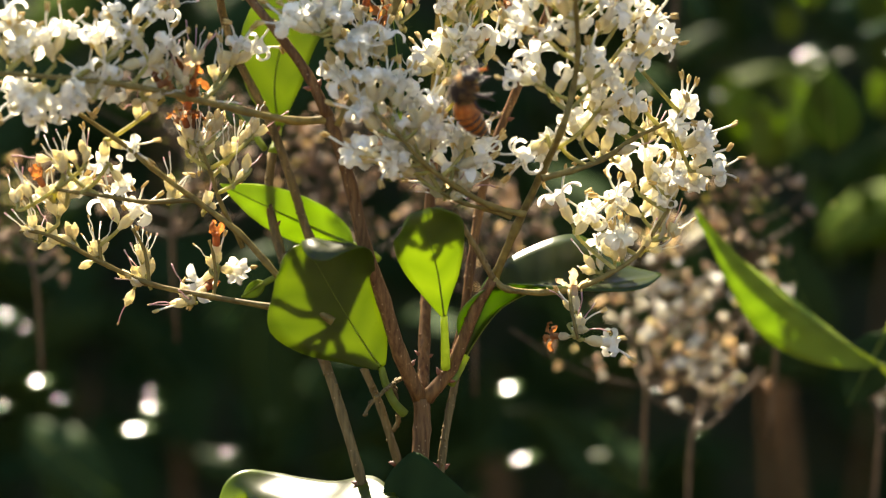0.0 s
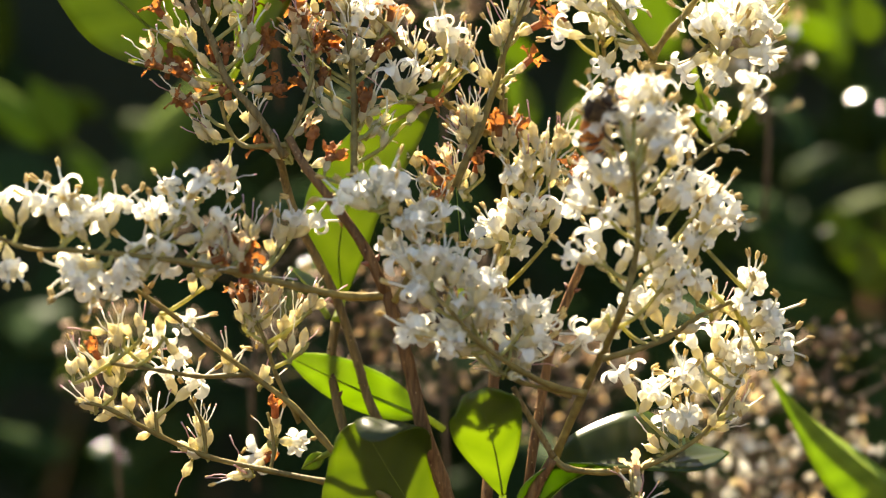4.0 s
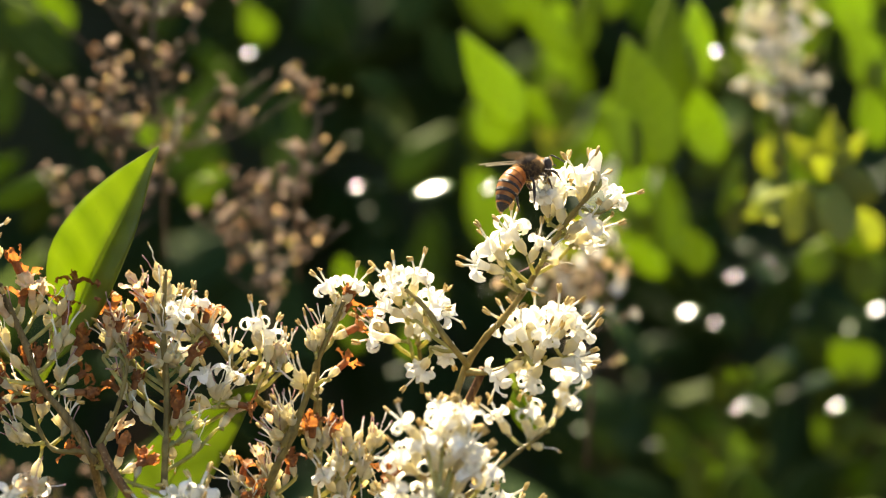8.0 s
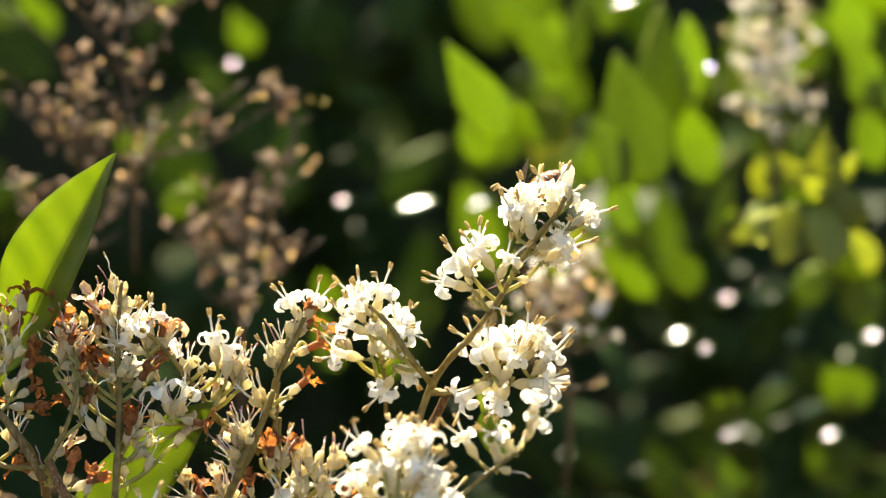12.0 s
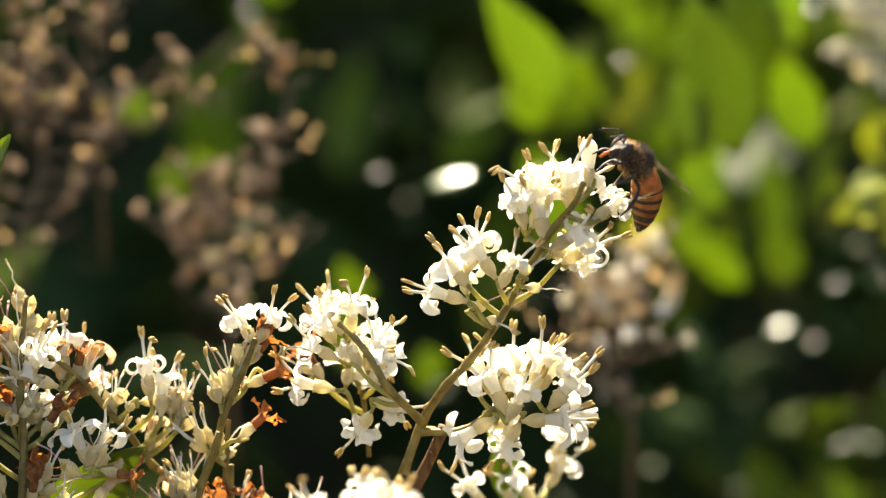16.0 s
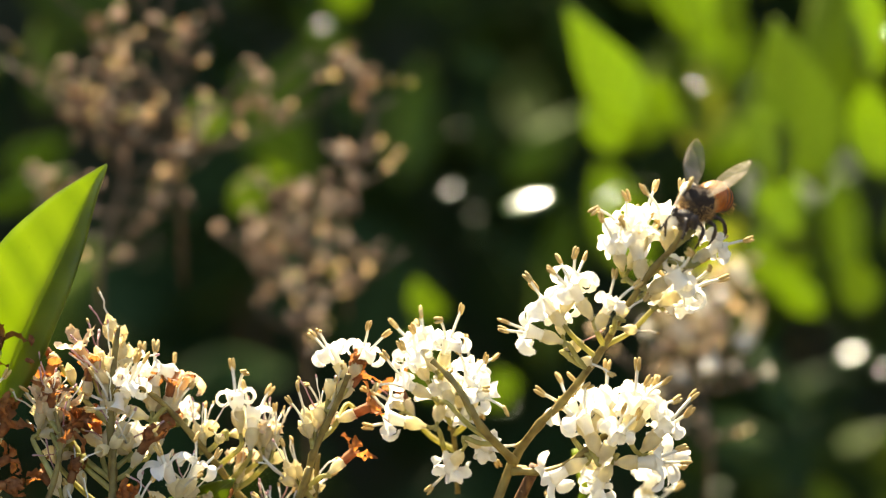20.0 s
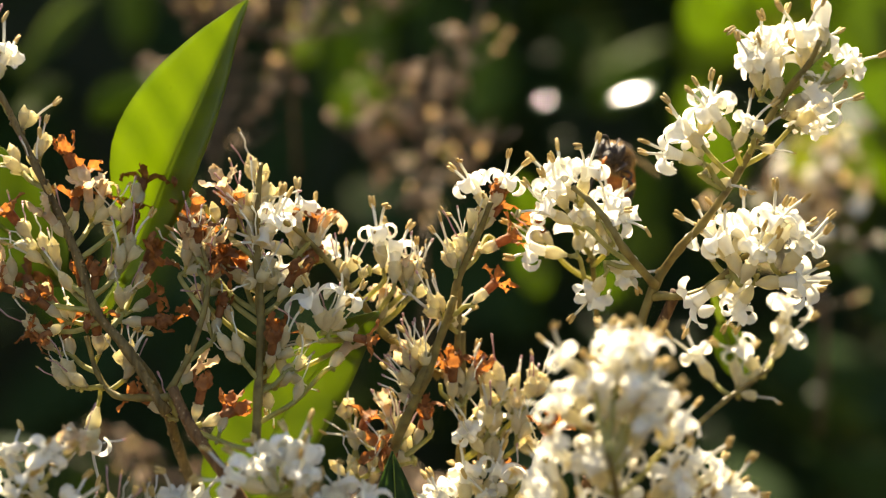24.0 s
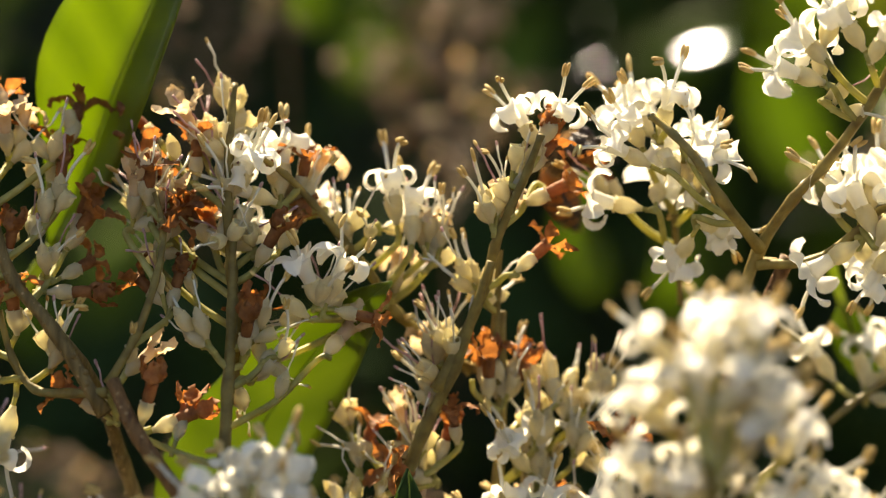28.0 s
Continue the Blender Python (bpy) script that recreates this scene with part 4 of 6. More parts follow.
# ---- leaves near the flowers: base, tip, width, roll, fold, curl, waviness ----
near_leaf((-19.7, 12, -6.9), (-41.2, 7, 3.6), 8.4, -20, 20, 12, 3, "narrow privet leaf catching the sun from behind")
near_leaf((75.2, 46, -31.2), (39.3, 28, -2.7), 10.6, 35, 46, -16, 2, "long pointed backlit privet leaf", 0.12)
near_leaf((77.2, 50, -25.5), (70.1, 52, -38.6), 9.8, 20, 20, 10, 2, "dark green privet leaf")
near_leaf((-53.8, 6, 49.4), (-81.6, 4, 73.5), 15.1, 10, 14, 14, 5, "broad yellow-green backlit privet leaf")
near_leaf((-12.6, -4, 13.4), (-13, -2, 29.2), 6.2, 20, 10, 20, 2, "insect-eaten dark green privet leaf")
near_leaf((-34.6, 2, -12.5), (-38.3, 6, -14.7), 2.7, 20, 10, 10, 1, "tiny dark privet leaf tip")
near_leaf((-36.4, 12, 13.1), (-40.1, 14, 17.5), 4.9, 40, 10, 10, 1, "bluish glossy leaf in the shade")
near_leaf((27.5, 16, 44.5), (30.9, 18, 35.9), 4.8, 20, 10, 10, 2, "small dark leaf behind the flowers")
shaped_leaf([(-13.3, -3, -34), (-15, -4, -32), (-16.2, -4, -29), (-16.8, -4, -26.5)],
            [(-16.8, -4, -26.5, 0.7, 0, 0, 0.9, 175, 0),
             (-18.8, -5.5, -23.7, 3.8, -2, 0, 3.6, 182, 0),
             (-21.4, -8, -19.4, 8.8, -2, 2, 5.0, 184, 0),
             (-24.3, -11, -14.4, 11.5, -2, 4, 7.5, 182, -6),
             (-26.4, -13, -10.5, 8.6, -2, 6, 8.9, 178, -24),
             (-27.8, -14, -8.2, 6.7, 0, 10, 8.4, 172, -55),
             (-28.5, -14.5, -7.1, 4.9, 4, 14, 6.9, 160, -75),
             (-28.8, -14.5, -6.5, 1.4, 4, 10, 1.8, 150, -60)],
            NEAR_LEAF, "broad curled privet leaf glowing green against the sun")
shaped_leaf([(-6.7, -5, -27), (-6.8, -7, -23.2), (-6.9, -8, -18.7)],
            [(-6.9, -8, -18.7, 0.4, 0, 0, 0.4, 180, 0),
             (-7.3, -10, -16, 2.2, -4, 4, 1.4, 180, -4),
             (-8, -13, -11.9, 4.5, -6, 6, 3.6, 184, -6),
             (-9, -16, -8, 5.6, -4, 8, 5.2, 184, -8),
             (-9.9, -18, -4.9, 5.4, -2, 10, 5.6, 182, -12),
             (-10.5, -19, -3.2, 3.6, 0, 20, 4.0, 180, -20),
             (-10.8, -19, -2.2, 1.3, 0, 10, 1.4, 180, -10)],
            NEAR_LEAF, "small oval backlit privet leaf with flower shadows on it")
shaped_leaf([(-5.9, -3, -29.6), (-4.2, -2, -27.2), (-3, -2, -25.1)],
            [(-3, -2, -25.1, 0.5, -20, 0, 0.9, 30, 0),
             (-0.5, -3, -21.3, 2.7, -28, 0, 5.4, 24, 8),
             (2.7, -4, -17.8, 5.4, -28, -2, 5.9, 30, 14),
             (7.2, -4, -15.6, 7.5, -28, -2, 3.6, 44, 24),
             (12.7, -4, -14.9, 9.3, -28, -2, 2.5, 74, 24),
             (18.2, -3, -14.6, 9.5, -30, -4, 3.6, 92, 16),
             (23.7, -2, -14.1, 5.9, -52, -4, 4.0, 102, 10),
             (29, 0, -13.3, 0.2, -60, 0, 0.2, 110, 0)],
            SHINY_LEAF, "long folded privet leaf, silvery gloss above and glowing green beneath")
shaped_leaf([(-12, -6, -55), (-13.2, -12, -52.1), (-14.2, -14, -48.8)],
            [(-14.2, -14, -48.6, 0.7, 66, 0, 0.9, 246, 0),
             (-18.4, -11, -47.4, 3.6, 66, 0, 4.1, 244, -4),
             (-22.6, -7, -46.7, 5.0, 66, -2, 5.9, 242, -8),
             (-26.9, -2, -46.4, 5.0, 66, -6, 4.1, 244, -4),
             (-31.3, 2, -45.9, 4.5, 64, -18, 3.8, 242, -4),
             (-35.3, 5, -45.3, 3.6, 56, -22, 3.4, 236, -6),
             (-38.9, 6, -45, 3.4, 30, -12, 2.7, 214, 0),
             (-40.9, 6, -47.2, 4.1, 4, 0, 2.2, 190, 0),
             (-41.6, 6, -52, 4.3, 0, 0, 2.0, 184, 0),
             (-41.6, 7, -57.1, 1.8, 0, 0, 1.1, 184, 0)],
            NEAR_LEAF, "glossy privet leaf with a bright sunlit upper face")
# shade of this folded leaf is put into its dark blade colour
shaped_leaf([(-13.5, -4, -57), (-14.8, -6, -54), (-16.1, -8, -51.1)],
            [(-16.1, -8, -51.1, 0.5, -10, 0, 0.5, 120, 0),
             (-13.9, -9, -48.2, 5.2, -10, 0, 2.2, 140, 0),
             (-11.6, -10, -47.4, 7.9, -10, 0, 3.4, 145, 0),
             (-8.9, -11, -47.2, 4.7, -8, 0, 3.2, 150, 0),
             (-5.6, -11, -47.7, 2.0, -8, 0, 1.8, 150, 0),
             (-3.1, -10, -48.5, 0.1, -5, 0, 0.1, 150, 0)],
            SHADE_LEAF, "small folded privet leaf, coloured dark green for shade")
shaped_leaf([(-50, 9, 45.4), (-48.9, 9, 47.2), (-47.5, 9, 49.5)],
            [(-47.5, 9, 49.5, 0.5, 0, 0, 0.5, 150, 0),
             (-44.2, 7, 55.9, 4.0, 0, 6, 4.4, 130, 0),
             (-40.7, 3, 63.6, 7.6, 2, 4, 6.8, 128, 0),
             (-36.9, -1, 70.6, 7.0, 2, 4, 6.4, 126, 0),
             (-33.8, -4, 76.4, 4.4, 0, 0, 4.0, 128, 0),
             (-31.4, -7, 80.7, 1.6, 0, 0, 1.5, 135, 0),
             (-29.8, -8, 83.1, 0.1, 0, 0, 0.1, 160, 0)],
            NEAR_LEAF, "tall upright privet leaf, yellow-green in backlight")
shaped_leaf([(-32.6, 8.5, 8.5), (-31.9, 10, 10.4), (-31.4, 11, 12.6)],
            [(-31.4, 11, 12.8, 0.7, 0, 0, 0.7, 180, 0),
             (-31.9, 9, 19.5, 4.8, 0, 6, 4.3, 178, 0),
             (-30.2, 7, 26.8, 6.9, 0, 6, 5.2, 178, -4),
             (-26.2, 5, 34, 5.7, 0, 6, 5.4, 178, -6),
             (-21.2, 2, 40.2, 3.6, 2, 4, 4.2, 178, -4),
             (-17.2, 0, 44, 1.6, 0, 0, 2.0, 178, 0),
             (-14.6, -1, 46, 0.1, 0, 0, 0.1, 180, 0)],
            NEAR_LEAF, "long backlit privet leaf with tiny brown specks")


# ---- the shrub behind ----
shrub = thing("background_shrub", (0.05, 0.55, 0), "leafy privet shrub behind, darkened for shade, with sunlit and faded sprigs", "shrub")
PLAIN = [leaf_mesh(0.05, w, f, c, 3, SHADE_LEAF, k, 8, 2) for k, (w, f, c) in enumerate(((0.024, 14, 30), (0.028, 8, -24), (0.022, 24, 14), (0.026, 5, 45)))]
SUNNY = [leaf_mesh(0.05, w, f, c, 3, LEAF, k + 9, 8, 2) for k, (w, f, c) in enumerate(((0.024, 12, 24), (0.024, 6, -18), (0.024, 22, 14)))]


def shrub_leaf(meshes, m, label=""):
    blade, rib = rng.choice(meshes)
    ob = placed("leaf", blade, shrub, Matrix.Translation(-shrub.location) @ m, label)
    placed("midrib", rib, ob)
    return ob


def sunlit_leaf(base, tip, width):
    a, b = at(base), at(tip)
    long = (b - a).length
    size = Matrix.Diagonal((width * MM / 0.024, long / 0.05, (width * MM / 0.024 + long / 0.05) / 2, 1))
    shrub_leaf(SUNNY, leaf_pose(a, b, rng.uniform(-35, 35)) @ size)


FRESH_LEAF = leaf_tissue("fresh_leaf", (0.18, 0.22, 0.05), (0.26, 0.28, 0.085), 0.65, (1.45, 1.45, 0.8), 0.75, 0.12, vary=(0.6, 1.25))
FRESH = [leaf_mesh(0.05, w, f, c, 3, FRESH_LEAF, k + 20, 8, 2) for k, (w, f, c) in enumerate(((0.024, 12, 24), (0.022, 8, 12), (0.026, 18, 20)))]
SATIN = leaf_tissue("satin_leaf", (0.03, 0.06, 0.015), (0.06, 0.11, 0.02), 0.2, (1.3, 1.5, 0.6), 0.5, 0.4)


def fresh_leaf(base, tip, width):
    a, b = at(base), at(tip)
    long = (b - a).length
    size = Matrix.Diagonal((width * MM / 0.024, long / 0.05, (width * MM / 0.024 + long / 0.05) / 2, 1))
    shrub_leaf(FRESH, leaf_pose(a, b, rng.uniform(-25, 25)) @ size, "young yellow-green leaf")


# sunlit leaf's darker copy, half shade put into the colour
DIM_LEAF = leaf_tissue("dimmed_leaf", (0.045, 0.075, 0.012), (0.085, 0.125, 0.02), 0.45, (1.3, 1.4, 0.6), 0.5, 0.03, vary=(0.4, 1.3))
DIMMED = [leaf_mesh(0.05, w, f, c, 3, DIM_LEAF, k + 30, 8, 2) for k, (w, f, c) in enumerate(((0.022, 14, 24), (0.025, 8, -20), (0.02, 22, 18)))]


def dimmed_leaf(base, tip, width):
    a, b = at(base), at(tip)
    long = (b - a).length
    shrub_leaf(DIMMED, leaf_pose(a, b, rng.uniform(-35, 35)) @ Matrix.Diagonal((width * MM / 0.024, long / 0.05, long / 0.05, 1)))


def shaded_leaf(base, tip, width):
    a, b = at(base), at(tip)
    long = (b - a).length
    shrub_leaf(PLAIN, leaf_pose(a, b, rng.uniform(-35, 35)) @ Matrix.Diagonal((width * MM / 0.024, long / 0.05, long / 0.05, 1)))


def glint_leaf(place, long, width, satin=False):
    """A glossy leaf tilted so that it throws the sun back towards the path."""
    c = at(place)
    half = ((Vector((0, -0.42, 1.29)) - c).normalized() + SUN).normalized()
    side = half.cross(Vector((0, 1, 0))).normalized()
    m = Matrix((half.cross(side), side, half)).transposed().to_4x4()
    blade = SATIN_GLINT if satin else GLINT
    if satin:
        half = (half + Vector((rng.uniform(-0.15, 0.15), rng.uniform(-0.15, 0.15), 0))).normalized()
        side = half.cross(Vector((rng.uniform(-0.5, 0.5), 1, 0))).normalized()
        m = Matrix((half.cross(side), side, half)).transposed().to_4x4()
    ob = placed("glossy_leaf", blade, shrub, Matrix.Translation(-shrub.location) @ Matrix.Translation(c) @ m @ Matrix.Diagonal((width / 10, long / 10, 1, 1)), "glossy leaf reflecting the sun")
    return ob


GLOSS = leaf_tissue("mirror_gloss_leaf", (0.04, 0.08, 0.015), (0.07, 0.13, 0.02), 0.2, (1.3, 1.5, 0.6), 0.22, 0.6)


def glint_mesh(mat):
    bm = bmesh.new()
    grid = []
    for i in range(7):
        u = i / 6
        w = 5 * MM * max(0.04, math.sin(math.pi * u)) ** 0.6
        grid.append([Vector((w * s, (u - 0.5) * 10 * MM, -0.35 * MM * s * s - 0.5 * MM * (u - 0.5) ** 2)) for s in (-1, -0.5, 0, 0.5, 1)])
    slab(bm, grid, 0.25 * MM)
    return mesh_of("glossy_leaf", bm, mat)


GLINT = glint_mesh(GLOSS)
SATIN_GLINT = glint_mesh(SATIN)


OLD_STALK = soft_tissue("old_stalk", (0.05, 0.032, 0.016), (0.13, 0.085, 0.045), 300, 0.7, 0.0, (1, 1, 1), 0.5)


def simple_flower(mat):
    bm = bmesh.new()
    lathe(bm, [(0.4 * MM, 0), (0.8 * MM, 1.2 * MM), (0.9 * MM, 2.4 * MM), (0.3 * MM, 3.0 * MM)], 6)
    for k in range(4):
        slab(bm, lobe_grid(k * math.tau / 4, 0.6 * MM, 2.6 * MM, 2.4 * MM, 2 * MM, 2.2, 0.9)[::2], 0.2 * MM)
    return mesh_of("faded_flower", bm, mat)


# faded flowers in bright and dark copies: backlit tips, shaded gaps as colour
PALE = soft_tissue("pale_lit_faded", (0.78, 0.66, 0.46), (0.95, 0.88, 0.72), 600, 0.7, 0.72, (1.05, 0.98, 0.82), 0.3, 0.3)
DULL = soft_tissue("dry_shaded_flower", (0.22, 0.14, 0.08), (0.42, 0.29, 0.17), 500, 0.8, 0.2, (1, 0.9, 0.7), 0.3, 0.4)
SIMPLE = {"f": [simple_flower(DULL), simple_flower(DULL), simple_flower(FADED), calyx_mesh(PALE), calyx_mesh(YOUNG_STALK)], "p": [simple_flower(PALE), simple_flower(PETAL), calyx_mesh(PALE), simple_flower(FADED), simple_flower(PETAL), CALYXES[0]], "w": [simple_flower(PETAL), simple_flower(PETAL), CALYXES[0]]}


def faded_panicle(place, rx, rz, number, kind):
    c = at(place)
    base = c + Vector((0, 0, -rz * MM))
    label = {"f": "faded brownish privet panicle behind the flowers", "p": "dense pale tan wilting privet panicle behind the flowers"}.get(kind) or "pale flowering privet panicle on the shrub behind"
    p = thing("faded_panicle", base, label, "flower cluster", "panicles of the privet shrub behind")
    r = random.Random(int(abs(place[0]) * 10 + number))
    number = int(number * 1.25)
    bm = bmesh.new()
    spine = smooth_line([Vector((0, 0.01, -0.02)), Vector((0, 0, 0)), Vector((r.uniform(-5, 5) * MM, r.uniform(-3, 3) * MM, rz * MM)), Vector((0, 0, 1.9 * rz * MM))], 4)
    tube(bm, spine, [0.4 * MM] * len(spine), 6)
    part("flower_stalk", bm, OLD_STALK, p)
    n_side = max(3, number // 3)
    for k in range(n_side):
        root = spine[r.randrange(4, len(spine))]
        h = root.z / (2 * rz * MM)
        a = r.uniform(0, math.tau)
        reach = rx * MM * (1.15 - 0.6 * h) * r.uniform(0.5, 1.5)
        tip = root + Vector((math.cos(a) * reach, math.sin(a) * reach * 0.5, reach * 0.45))
        bm = bmesh.new()
        line = smooth_line([root, (root + tip) / 2 - Vector((0, 0, 0.1 * reach)), tip], 4)
        tube(bm, line, 0.24 * MM, 4)
        part("branchlet", bm, OLD_STALK, p)
        for _ in range(number // n_side):
            q = line[r.randrange(3, len(line))]
            way = Vector((r.uniform(-1, 1), r.uniform(-1, 0.6), r.uniform(-0.3, 1.2))).normalized()
            placed("faded_flower", r.choice(SIMPLE[kind]), p, Matrix.Translation(q + way * r.uniform(0.5, 4) * MM) @ way.to_track_quat("Z", "Y").to_matrix().to_4x4() @ Matrix.Scale(r.uniform(0.32, 0.66) * {"w": 1.35, "p": 0.9}.get(kind, 1), 4))


# ---- leaves behind, sunlit, half-shaded and shaded by their colour: base, tip, width ----
sunlit_leaf((48.2, 138, 107.5), (35.4, 134, 122.7), 7.3)
sunlit_leaf((36.9, 123, 91.9), (24.2, 118, 111.6), 10.0)
sunlit_leaf((51.1, 143, 108.0), (52.4, 139, 125.3), 4.9)
sunlit_leaf((70.1, 138, 95.8), (67.7, 134, 122.5), 11.2)
sunlit_leaf((66.1, 123, 83.7), (57.3, 118, 110.7), 13.7)
sunlit_leaf((32.5, 133, 88.1), (30.7, 128, 102.3), 8.7)
sunlit_leaf((47.7, 127, 93.1), (36.9, 124, 100.9), 8.6)
sunlit_leaf((64.6, 133, 76.1), (57.1, 128, 86.3), 11.1)
sunlit_leaf((77.6, 123, 74.1), (80.7, 118, 87.0), 5.7)
sunlit_leaf((84.9, 149, 100.9), (87.2, 144, 126.2), 7.8)
sunlit_leaf((4.7, 133, 46.9), (-0.0, 128, 58.4), 7.5)
sunlit_leaf((68.3, 138, 62.2), (58.3, 134, 70.3), 6.4)
sunlit_leaf((90.1, 170, 21.8), (81.9, 166, 29.3), 7.3)
sunlit_leaf((84.3, 127, 40.7), (78.4, 124, 44.3), 5.1)
sunlit_leaf((-24.3, 159, 82.7), (-27.2, 155, 87.9), 6.1)
dimmed_leaf((-66.8, 159, 71.6), (-60.1, 155, 81.6), 8.5)
sunlit_leaf((114.4, 159, 114.8), (107.4, 155, 126.6), 9.7)
sunlit_leaf((118.0, 159, 90.3), (113.5, 155, 104.6), 8.6)
fresh_leaf((95.9, 104, 82.9), (86.8, 100, 90.6), 5.5)
fresh_leaf((96.1, 104, 82.9), (96.0, 100, 95.4), 6.6)
fresh_leaf((96.2, 102, 82.7), (102.2, 98, 91.1), 5.5)
fresh_leaf((96.1, 100, 81.6), (104.7, 96, 77.8), 7.9)
fresh_leaf((95.4, 98, 80.9), (96.8, 94, 68.5), 9.8)
fresh_leaf((94.3, 100, 80.9), (86.2, 96, 69.3), 10.5)
fresh_leaf((92.8, 104, 77.9), (78.4, 100, 74.5), 8.4)
fresh_leaf((96.0, 98, 81.5), (90.8, 94, 86.2), 4.8)
fresh_leaf((80.8, 127, 70.2), (81.5, 124, 83.8), 5.0)
fresh_leaf((112.6, 134, 68.8), (107.0, 130, 76.8), 7.0)
fresh_leaf((93.5, 147, 83.4), (89.2, 142, 92.7), 5.9)
sunlit_leaf((60.0, 119, 84.0), (54.9, 115, 96.9), 9.0)
sunlit_leaf((74.8, 134, 101.3), (73.0, 130, 119.6), 8.1)
sunlit_leaf((79.3, 140, 85.4), (73.3, 136, 102.7), 9.4)
sunlit_leaf((91.6, 149, 89.5), (95.0, 144, 102.4), 8.3)
sunlit_leaf((115.4, 147, 101.5), (107.3, 142, 117.9), 9.5)
sunlit_leaf((76.3, 136, 62.8), (71.6, 132, 73.2), 7.0)
sunlit_leaf((93.6, 134, 85.0), (84.7, 130, 74.3), 7.0)
sunlit_leaf((-68.4, 201, 107.3), (-73.2, 197, 123.5), 9.0)
sunlit_leaf((-61.2, 206, 118.1), (-68.7, 203, 129.4), 7.9)
sunlit_leaf((-33.0, 180, 123.4), (-36.7, 176, 132.8), 8.7)
sunlit_leaf((-39.6, 190, 91.3), (-43.9, 187, 97.2), 6.4)
sunlit_leaf((-15.7, 201, 115.5), (-20.8, 197, 125.3), 7.8)
sunlit_leaf((100.7, 159, 62.1), (108.6, 155, 71.1), 8.6)
sunlit_leaf((119.1, 164, 57.2), (110.7, 160, 69.4), 11.5)
sunlit_leaf((116.0, 159, 40.1), (106.1, 155, 48.7), 11.4)
sunlit_leaf((120.9, 204, 21.3), (110.7, 200, 30.7), 10.4)
sunlit_leaf((83.0, 149, 35.5), (79.3, 144, 42.2), 6.0)
sunlit_leaf((82.2, 193, 16.8), (77.0, 188, 24.7), 7.7)
sunlit_leaf((117.8, 154, 69.3), (102.5, 150, 72.8), 9.6)
sunlit_leaf((93.1, 204, 16.1), (100.2, 200, 22.9), 9.2)
shaded_leaf((12.1, 182, 87.1), (6.7, 177, 98.9), 7.8)
shaded_leaf((14.2, 187, 102.7), (3.0, 183, 108.0), 5.6)
shaded_leaf((14.2, 204, 119.2), (21.8, 200, 133.1), 11.8)
shaded_leaf((1.6, 227, 117.4), (-3.9, 222, 131.6), 14.8)
shaded_leaf((30.7, 216, 105.7), (22.4, 211, 121.2), 11.9)
shaded_leaf((-14.5, 238, 93.5), (-19.9, 234, 109.6), 12.3)
shaded_leaf((95.8, 204, 47.5), (87.2, 200, 57.9), 11.8)
shaded_leaf((122.2, 204, 39.7), (110.8, 200, 47.5), 13.0)
sunlit_leaf((92.1, 182, 15.6), (87.5, 177, 22.0), 16.5)
sunlit_leaf((79.3, 187, 20.2), (73.4, 183, 26.4), 8.9)
dimmed_leaf((-69.2, 114, 75.8), (-53.1, 109, 83.3), 5.8)
sunlit_leaf((-31.6, 138, 77.5), (-23.7, 134, 82.9), 6.6)
dimmed_leaf((-81.5, 159, 85.4), (-89.6, 155, 78.4), 5.9)
sunlit_leaf((84.8, 182, 10.5), (79.4, 177, 23.0), 11.9)
sunlit_leaf((77.3, 187, 23.5), (72.9, 183, 30.9), 7.6)
dimmed_leaf((-97.6, 193, 49.9), (-105.5, 188, 63.7), 10.2)
fresh_leaf((50.7, 172, 66.0), (57.1, 167, 78.4), 8.6)
fresh_leaf((50.4, 206, 89.4), (51.9, 203, 108.9), 8.7)
sunlit_leaf((40.6, 160, 117.1), (37.0, 156, 133.4), 12.2)
sunlit_leaf((43.7, 263, 122.5), (31.6, 259, 142.2), 11.1)
sunlit_leaf((60.1, 211, 85.8), (69.3, 206, 108.4), 11.3)
sunlit_leaf((39.8, 209, 66.0), (31.8, 205, 89.9), 11.3)
sunlit_leaf((98.3, 196, 116.3), (108.1, 191, 126.6), 12.2)
sunlit_leaf((90.8, 257, 85.4), (104.3, 254, 101.7), 9.6)
sunlit_leaf((70.8, 166, 98.4), (83.7, 163, 110.8), 11.2)
fresh_leaf((52.0, 195, 136.1), (47.9, 190, 153.7), 9.7)
sunlit_leaf((99.5, 200, 124.7), (91.1, 196, 144.2), 13.7)
sunlit_leaf((86.3, 160, 112.8), (94.6, 156, 126.0), 7.9)
sunlit_leaf((51.7, 205, 107.0), (52.2, 201, 127.4), 9.4)
sunlit_leaf((40.8, 214, 130.8), (39.3, 209, 154.0), 11.0)
sunlit_leaf((100.5, 160, 129.3), (93.2, 156, 144.1), 10.3)
sunlit_leaf((58.7, 159, 66.3), (68.1, 155, 77.9), 12.0)
sunlit_leaf((113.6, 263, 80.8), (118.0, 259, 97.7), 15.3)
sunlit_leaf((41.0, 211, 92.2), (42.7, 206, 107.7), 8.4)
sunlit_leaf((67.7, 204, 128.6), (78.4, 200, 147.3), 10.5)
sunlit_leaf((59.8, 179, 119.3), (60.6, 175, 133.1), 11.5)
sunlit_leaf((78.7, 197, 135.6), (79.1, 192, 149.8), 13.6)
sunlit_leaf((70.2, 180, 84.7), (64.9, 176, 102.9), 11.6)
sunlit_leaf((35.2, 254, 92.3), (49.2, 249, 115.3), 15.1)
sunlit_leaf((58.8, 261, 98.2), (57.3, 256, 125.4), 14.4)
